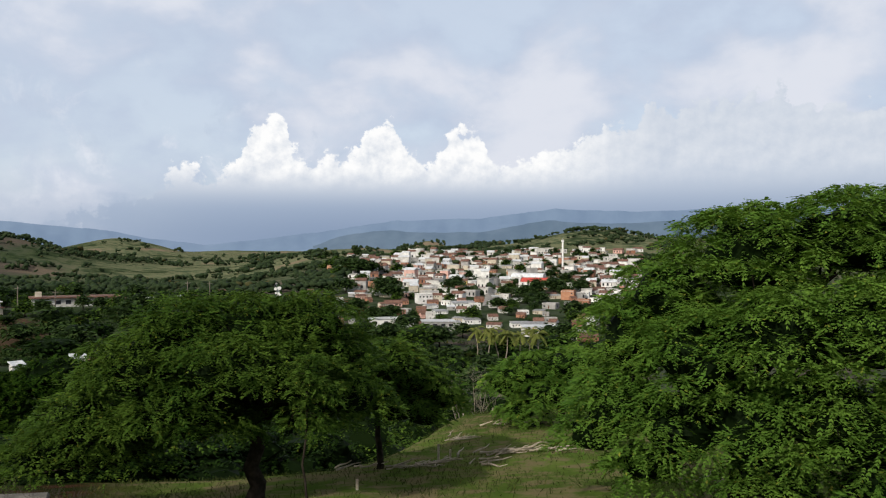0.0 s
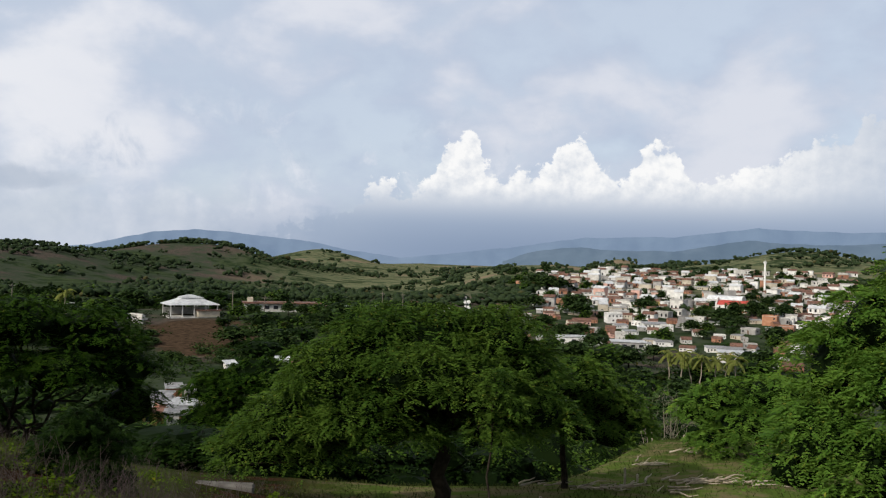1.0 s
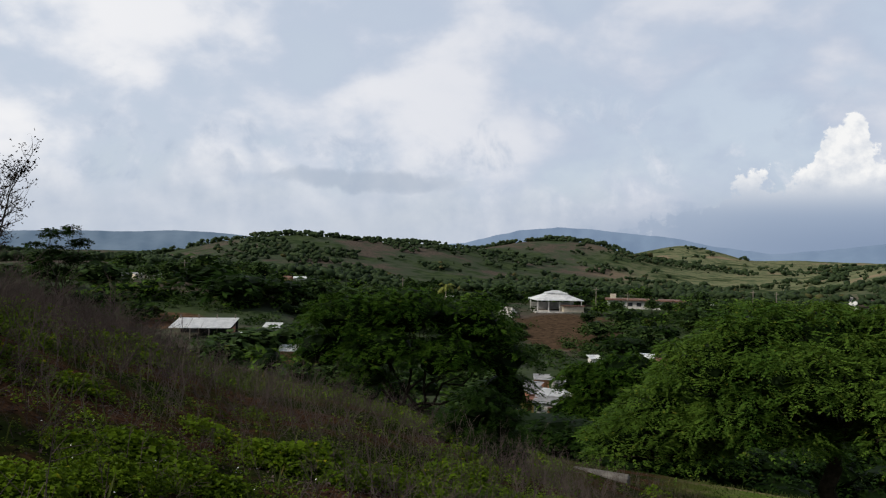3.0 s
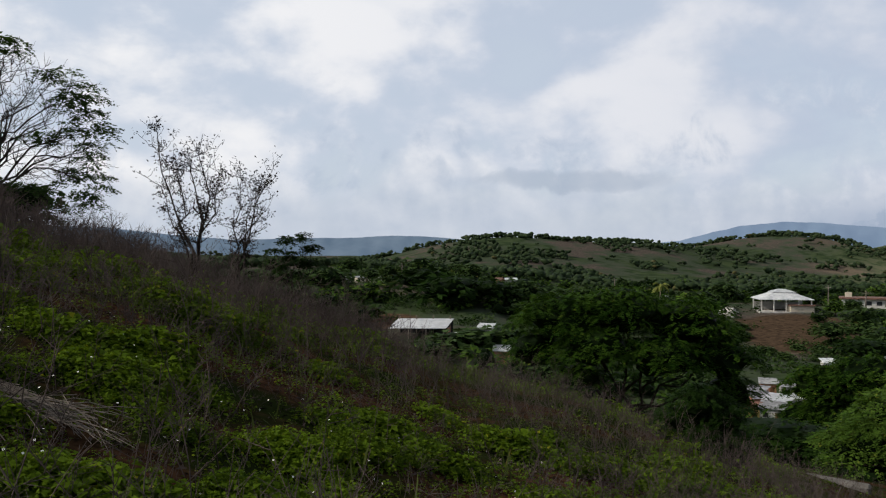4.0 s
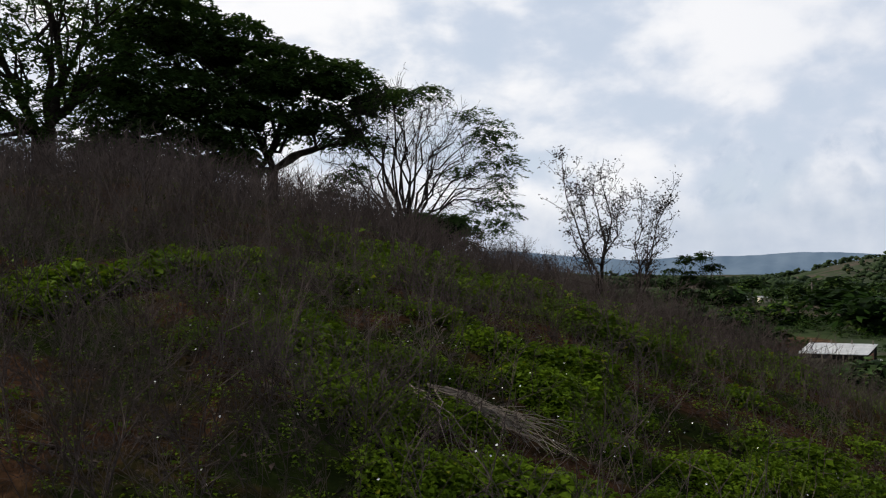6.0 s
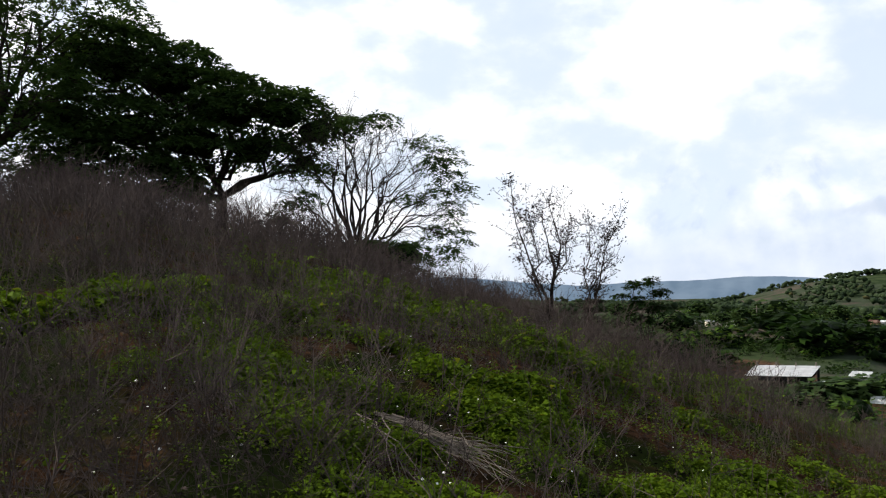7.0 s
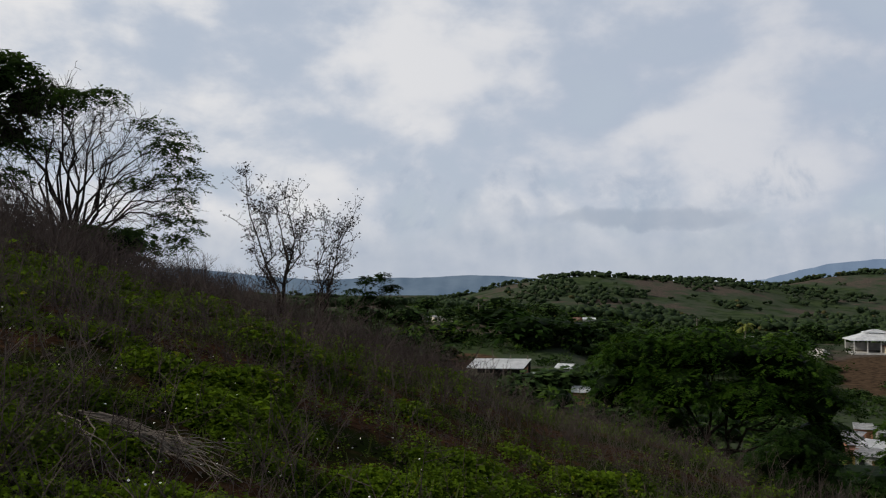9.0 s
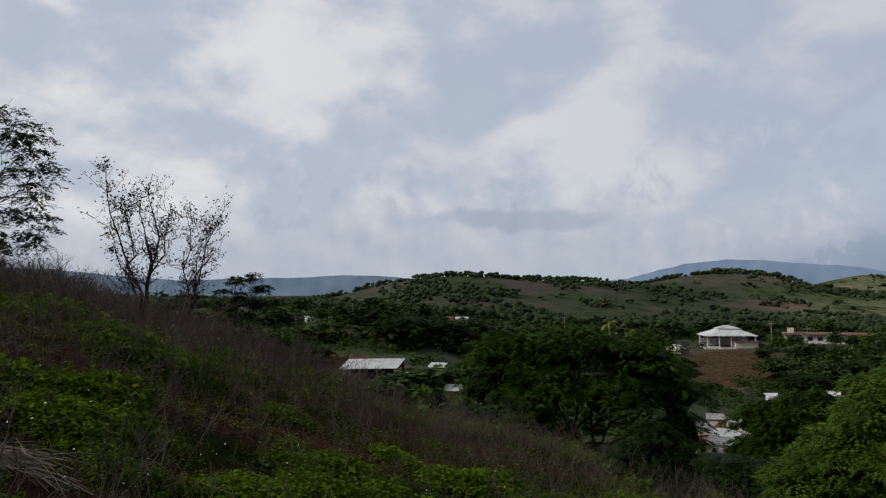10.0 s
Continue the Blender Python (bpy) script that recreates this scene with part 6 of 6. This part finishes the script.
def scatter(rng, n, az0, az1, d0, d1):
    az, d = rng.uniform(az0, az1, n), np.sqrt(rng.uniform(d0 ** 2, d1 ** 2, n))
    return az, d, -d * np.sin(np.radians(az)), d * np.cos(np.radians(az))


def herb_template(rng, leaves, reach, leaf, tall):
    """A low leafy plant: pointed leaves with a raised fold, in tiers, the lower ones larger."""
    v, f = [], []
    for i in range(leaves):
        a, up = i * 2.4 + rng.normal(0, 0.35), rng.uniform(-0.1, 0.7)
        tier = (i + 0.5) / leaves
        r0 = reach * (1.0 - 0.75 * tier) * rng.uniform(0.35, 1.0)
        l = leaf * rng.uniform(0.75, 1.3) * (1.15 - 0.45 * tier)
        w, z0 = l * 0.40, tall * (0.12 + 0.88 * tier) * rng.uniform(0.8, 1.1)
        c, q = math.cos(a), math.sin(a)
        k = len(v)
        for X, Y, Z in ((r0, 0, z0), (r0 + l * 0.45, w, z0 + l * (0.45 * up + 0.12)), (r0 + l, 0, z0 + l * (up - 0.35)), (r0 + l * 0.45, -w, z0 + l * (0.45 * up + 0.12))):
            v.append((c * X - q * Y, q * X + c * Y, Z))
        f.append((k, k + 3, k + 2, k + 1))
    return np.array(v), np.array(f)


def hillside_growth():
    rng = np.random.default_rng(101)
    # dead weeds: thick over the crest and the slope edge, low and thin near the eye
    n = 80000
    az, d, x, y = scatter(rng, n, 14, 114, 3.2, 33)
    patch = lumps(x, y, 1.7, 21) + 0.6 * lumps(x, y, 4.5, 22)
    edge = np.interp(az, [14, 25, 40, 55, 65, 80, 95, 114], [11, 9.5, 7.5, 7.5, 8.0, 8.5, 8.0, 5.5])
    prob = smooth(d, edge - 3.5, edge + 2.5) * (0.62 + 0.35 * patch) + 0.03 + 0.10 * (patch > 0.2)
    prob *= 1 - 0.93 * smooth(60 - az + 2.0 * patch, 2, 6) * smooth(d + 1.5 * patch - np.interp(az, [34, 50, 58], [14.5, 13.5, 16]), 0, 3.0)
    keep = rng.random(n) < np.clip(prob * np.where(az < 58, 1.7, 1.0), 0, 1) * 0.52
    az, x, y, d = az[keep][:13500], x[keep][:13500], y[keep][:13500], d[keep][:13500]
    z = height(x, y)
    near = scatter(rng, 16000, 24, 114, 2.7, 11.5)
    ok = lumps(near[2], near[3], 0.9, 23) + 0.8 * lumps(near[2], near[3], 2.3, 24) + 0.5 * smooth(near[0], 86, 100) + rng.normal(0, 0.35, 16000) > 0.45
    xn, yn = near[2][ok][:2900], near[3][ok][:2900]
    vs, fs, base = [], [], 0
    for k in range(5):
        v, f = stalk_template(rng, 0.70 + 0.09 * k)
        pick = np.arange(len(x)) % 5 == k
        w = turns(rng, pick.sum(), 0.34) * (rng.uniform(0.35, 1.2, pick.sum()) ** 1.1 * np.interp(d[pick], [3, 6, 10], [0.45, 0.6, 1.0]) * np.interp(az[pick], [30, 50, 60, 66, 72, 78, 84], [0.55, 0.50, 0.80, 0.85, 0.7, 0.75, 1.0]) * (1.0 + 0.28 * lumps(x[pick], y[pick], 1.1, 26) + 0.15 * lumps(x[pick], y[pick], 3.2, 27)))[:, None, None]
        vv, ff = spread(v, f, w, np.stack([x, y, z], -1)[pick])
        vs.append(vv), fs.append(ff + base)
        base += len(vv)
    for k in range(5):
        v, f = stalk_template(rng, 0.5, 0.46, 11, 0.2)
        pick = np.arange(len(xn)) % 5 == k
        vv, ff = spread(v, f, turns(rng, pick.sum(), 0.5) * (0.25 + 1.15 * rng.random(pick.sum()) ** 1.8)[:, None, None], np.stack([xn, yn, height(xn, yn)], -1)[pick])
        vs.append(vv), fs.append(ff + base)
        base += len(vv)
    tagged(new("dead_weeds", mesh_of("dead_weeds", np.concatenate(vs), np.concatenate(fs), DEAD)), "dense grey-brown dead weed stalks on the slope", "weeds", kind="stuff")
    # green herbs in patches, finer near the eye
    vs, fs, base = [], [], 0
    for a0, a1, d0, d1, n, cap, leaves, leaf, reach, tall in ((22, 114, 2.4, 6.5, 42000, 11500, 11, 0.042, 0.07, 0.13), (22, 114, 6.5, 12, 42000, 9500, 8, 0.060, 0.11, 0.17), (22, 114, 12, 21, 42000, 3600, 7, 0.085, 0.16, 0.20),
                                                           (114, 382, 0.8, 15, 12000, 3000, 6, 0.06, 0.15, 0.14)):
        az, d, x, y = scatter(rng, n, a0, a1, d0, d1)
        patch = lumps(x, y, 0.55, 31) + 0.8 * lumps(x, y, 1.5, 32) + 0.5 * lumps(x, y, 4.0, 33) - 0.5 * smooth(az, 88, 102)
        ok = rng.random(n) < (0.06 + 0.94 * smooth(patch, 0.0, 0.7)) * np.interp(d, [2.6, 9, 13, 21], [1, 0.85, 0.35, 0.08])
        x, y, patch = x[ok][:cap], y[ok][:cap], patch[ok][:cap]
        for k in range(5):
            v, f = herb_template(rng, leaves, reach, leaf, tall)
            pick = np.arange(len(x)) % 5 == k
            big = 0.55 + 1.0 * smooth(patch[pick], -0.1, 1.2)
            vv, ff = spread(v, f, turns(rng, pick.sum(), 0.25) * (rng.uniform(0.65, 1.25, pick.sum()) * big)[:, None, None], np.stack([x, y, height(x, y)], -1)[pick])
            vs.append(vv), fs.append(ff + base)
            base += len(vv)
    tagged(new("green_herbs", mesh_of("green_herbs", np.concatenate(vs), np.concatenate(fs), HERB)), "low bright green herbs in patches on the slope", "herbs", kind="stuff")
    # dry leaves and crumbs of stalk on the soil
    az, d, x, y = scatter(rng, 5000, 30, 112, 2.6, 9)
    lv = np.array([(-0.018, 0, 0.004), (0, -0.009, 0.012), (0.018, 0, 0.004), (0, 0.009, 0.010)])
    vv, ff = spread(lv, np.array([(0, 1, 2, 3)]), turns(rng, 5000, 0.3) * rng.uniform(0.6, 1.7, 5000)[:, None, None], np.stack([x, y, height(x, y) + 0.008], -1))
    tagged(new("leaf_litter", mesh_of("leaf_litter", vv, ff, DEAD)), "dry brown leaf litter on bare soil", "litter", kind="stuff")
    # grass blades over the bench and round the herbs
    b = np.array([(-0.006, 0, 0), (0.006, 0, 0), (0.008, 0.03, 0.14), (-0.001, 0.05, 0.20)])
    bf = np.array([(0, 1, 2, 3)])
    n = 1500
    az, d, x, y = scatter(rng, n, 28, 114, 5, 15)
    vv, ff = spread(b, bf, turns(rng, n, 0.35) * rng.uniform(0.5, 1.3, n)[:, None, None], np.stack([x, y, height(x, y)], -1))
    az3, d3, x3, y3 = scatter(rng, 9000, 30, 60, 15.0, 34)
    v3, f3 = spread(b * (2.4, 2.4, 0.9), bf, turns(rng, 9000, 0.4) * rng.uniform(0.4, 1.0, 9000)[:, None, None], np.stack([x3, y3, height(x3, y3)], -1))
    vv, ff = np.concatenate([vv, v3]), np.concatenate([ff, f3 + len(vv)])
    n2 = 30000
    x2, y2 = rng.uniform(-14, 17, n2), rng.uniform(23, 62, n2)
    ok = lumps(x2, y2, 2.2, 41) + rng.normal(0, 0.4, n2) > -0.2
    x2, y2 = x2[ok], y2[ok]
    v2, f2 = spread(b * (2.2, 2.2, 0.75), bf, turns(rng, len(x2), 0.4) * rng.uniform(0.5, 1.3, len(x2))[:, None, None], np.stack([x2, y2, height(x2, y2)], -1))
    tagged(new("grass", mesh_of("grass", np.concatenate([vv, v2]), np.concatenate([ff, f2 + len(vv)]), GRASS)), "short green grass on the slope and bench", "grass", kind="stuff")
    # small white flowers
    n = 190
    az, d = rng.uniform(45, 108, n), rng.uniform(3.2, 8, n)
    x, y = -d * np.sin(np.radians(az)), d * np.cos(np.radians(az))
    fl = np.array([(-0.008, 0, 0), (0, -0.008, 0.002), (0.008, 0, 0), (0, 0.008, 0.002)])
    vv, ff = spread(fl, bf, turns(rng, n, 0.5), np.stack([x, y, height(x, y) + rng.uniform(0.08, 0.2, n)], -1))
    tagged(new("white_flowers", mesh_of("white_flowers", vv, ff, WHITE)), "tiny white flowers among the herbs", "flowers", kind="stuff")


hillside_growth()


def litter():
    """Fallen brush, dead wood on the bench, a concrete block and stumps."""
    rng = np.random.default_rng(111)
    b = np.array(standing(80, 4.8))
    ob = thing("fallen_branch", pose(*b), "fallen grey branch with dry twigs on the green slope", "branch")
    p0, p1 = np.array(standing(84.4, 5.0)) - b + (0, 0, 0.10), np.array(standing(75.6, 4.55)) - b + (0, 0, 0.06)
    v, f = tubes([bent(rng, p0, p0 + (p1 - p0) * 0.9, 0.010, 0.005, 7, 0.03, 0.03)], 6)
    part("stem", mesh_of("stem", v, f, DEAD_PALE, True), None, ob)
    tw = []
    for i in range(110):
        t = rng.uniform(0, 0.62)
        wide = 0.03 + 0.15 * t
        s = p0 + (p1 - p0) * t + rng.normal(0, wide * 0.5, 3) * (1, 1, 0.6)
        e = p0 + (p1 - p0) * min(1.08, t + rng.uniform(0.22, 0.5)) + rng.normal(0, wide, 3) * (1, 1, 0.5) + (0, 0, 0.04)
        tw.append(bent(rng, s, e, 0.0036, 0.002, 5, 0.08, 0.05))
    v, f = tubes(tw, 4)
    tagged(part("brush", mesh_of("brush", v, f, DEAD_PALE), None, ob), kind="stuff")
    a0, a1 = np.array(standing(85.0, 4.95)) - b + (0, 0, 0.10), np.array(standing(83.2, 4.2)) - b + (0, 0, 0.03)
    fk = [bent(rng, a0 + rng.normal(0, 0.10, 3) * (1, 1, 0.2), a1 + rng.normal(0, 0.08, 3) * (1, 1, 0.3), 0.005, 0.0025, 7, 0.06, 0.07) for i in range(5)]
    v, f = tubes(fk, 5)
    part("side_branch", mesh_of("side_branch", v, f, DEAD_PALE), None, ob)
    # dead wood strewn over the bench
    for x0, y0, dx, n in ((4.6, 40, 4.2, 34), (-1.0, 37, 4.0, 30), (1.0, 46, 1.2, 8), (3.6, 50, 1.4, 8), (9.5, 30.5, 2.4, 12)):
        b = np.array((x0, y0, ground_at(x0, y0)))
        ob = thing("dead_wood", pose(*b), "heap of pale dead branches strewn on the grass", "branches", "dead wood")
        for i in range(n):
            x, y = x0 + rng.normal(0, dx / 2.2), y0 + rng.normal(0, 0.45)
            z = ground_at(x, y) + rng.uniform(0.05, 0.2)
            a, ln = rng.normal(0, 0.7), rng.uniform(0.4, 1.5)
            e = (x + math.cos(a) * ln, y + math.sin(a) * ln)
            v, f = tubes([bent(rng, np.array((x, y, z)) - b, np.array((*e, ground_at(*e) + rng.uniform(0.08, 0.4))) - b, rng.uniform(0.03, 0.07), 0.015, 4, 0.12)], 5)
            part("stick", mesh_of("stick", v, f, DRIFT), None, ob)
    x, y, z = standing(26.2, 24.0)
    ob = thing("concrete_block", pose(x, y, z - 0.16, 0, 3, 20), "pale weathered concrete slab lying among dead weeds", "block")
    part("slab", box(bmesh.new(), -0.85, -0.2, -0.1, 0.75, 0.2, 0.34, 0.05), rough_material("old_concrete", (0.075, 0.070, 0.064), (0.17, 0.16, 0.145), 2.0, 0.95, 0.5, 22.0), ob)
    for az, d, h in ((0.0, 40, 0.75), (-0.8, 41, 0.35), (5.4, 31, 0.4), (-3.6, 60, 0.4), (-4.6, 60.5, 0.35), (-1.6, 58, 0.35)):
        x, y, z = standing(az, d)
        ob = thing("fence_post", pose(x, y, z), "short pale wooden fence post in the grass", "post", "fence posts")
        bm = bmesh.new()
        bmesh.ops.create_cone(bm, cap_ends=True, segments=7, radius1=0.06, radius2=0.05, depth=h + 0.3, matrix=Matrix.Translation((0, 0, h / 2 - 0.15)))
        part("shaft", bm, DRIFT, ob)


litter()
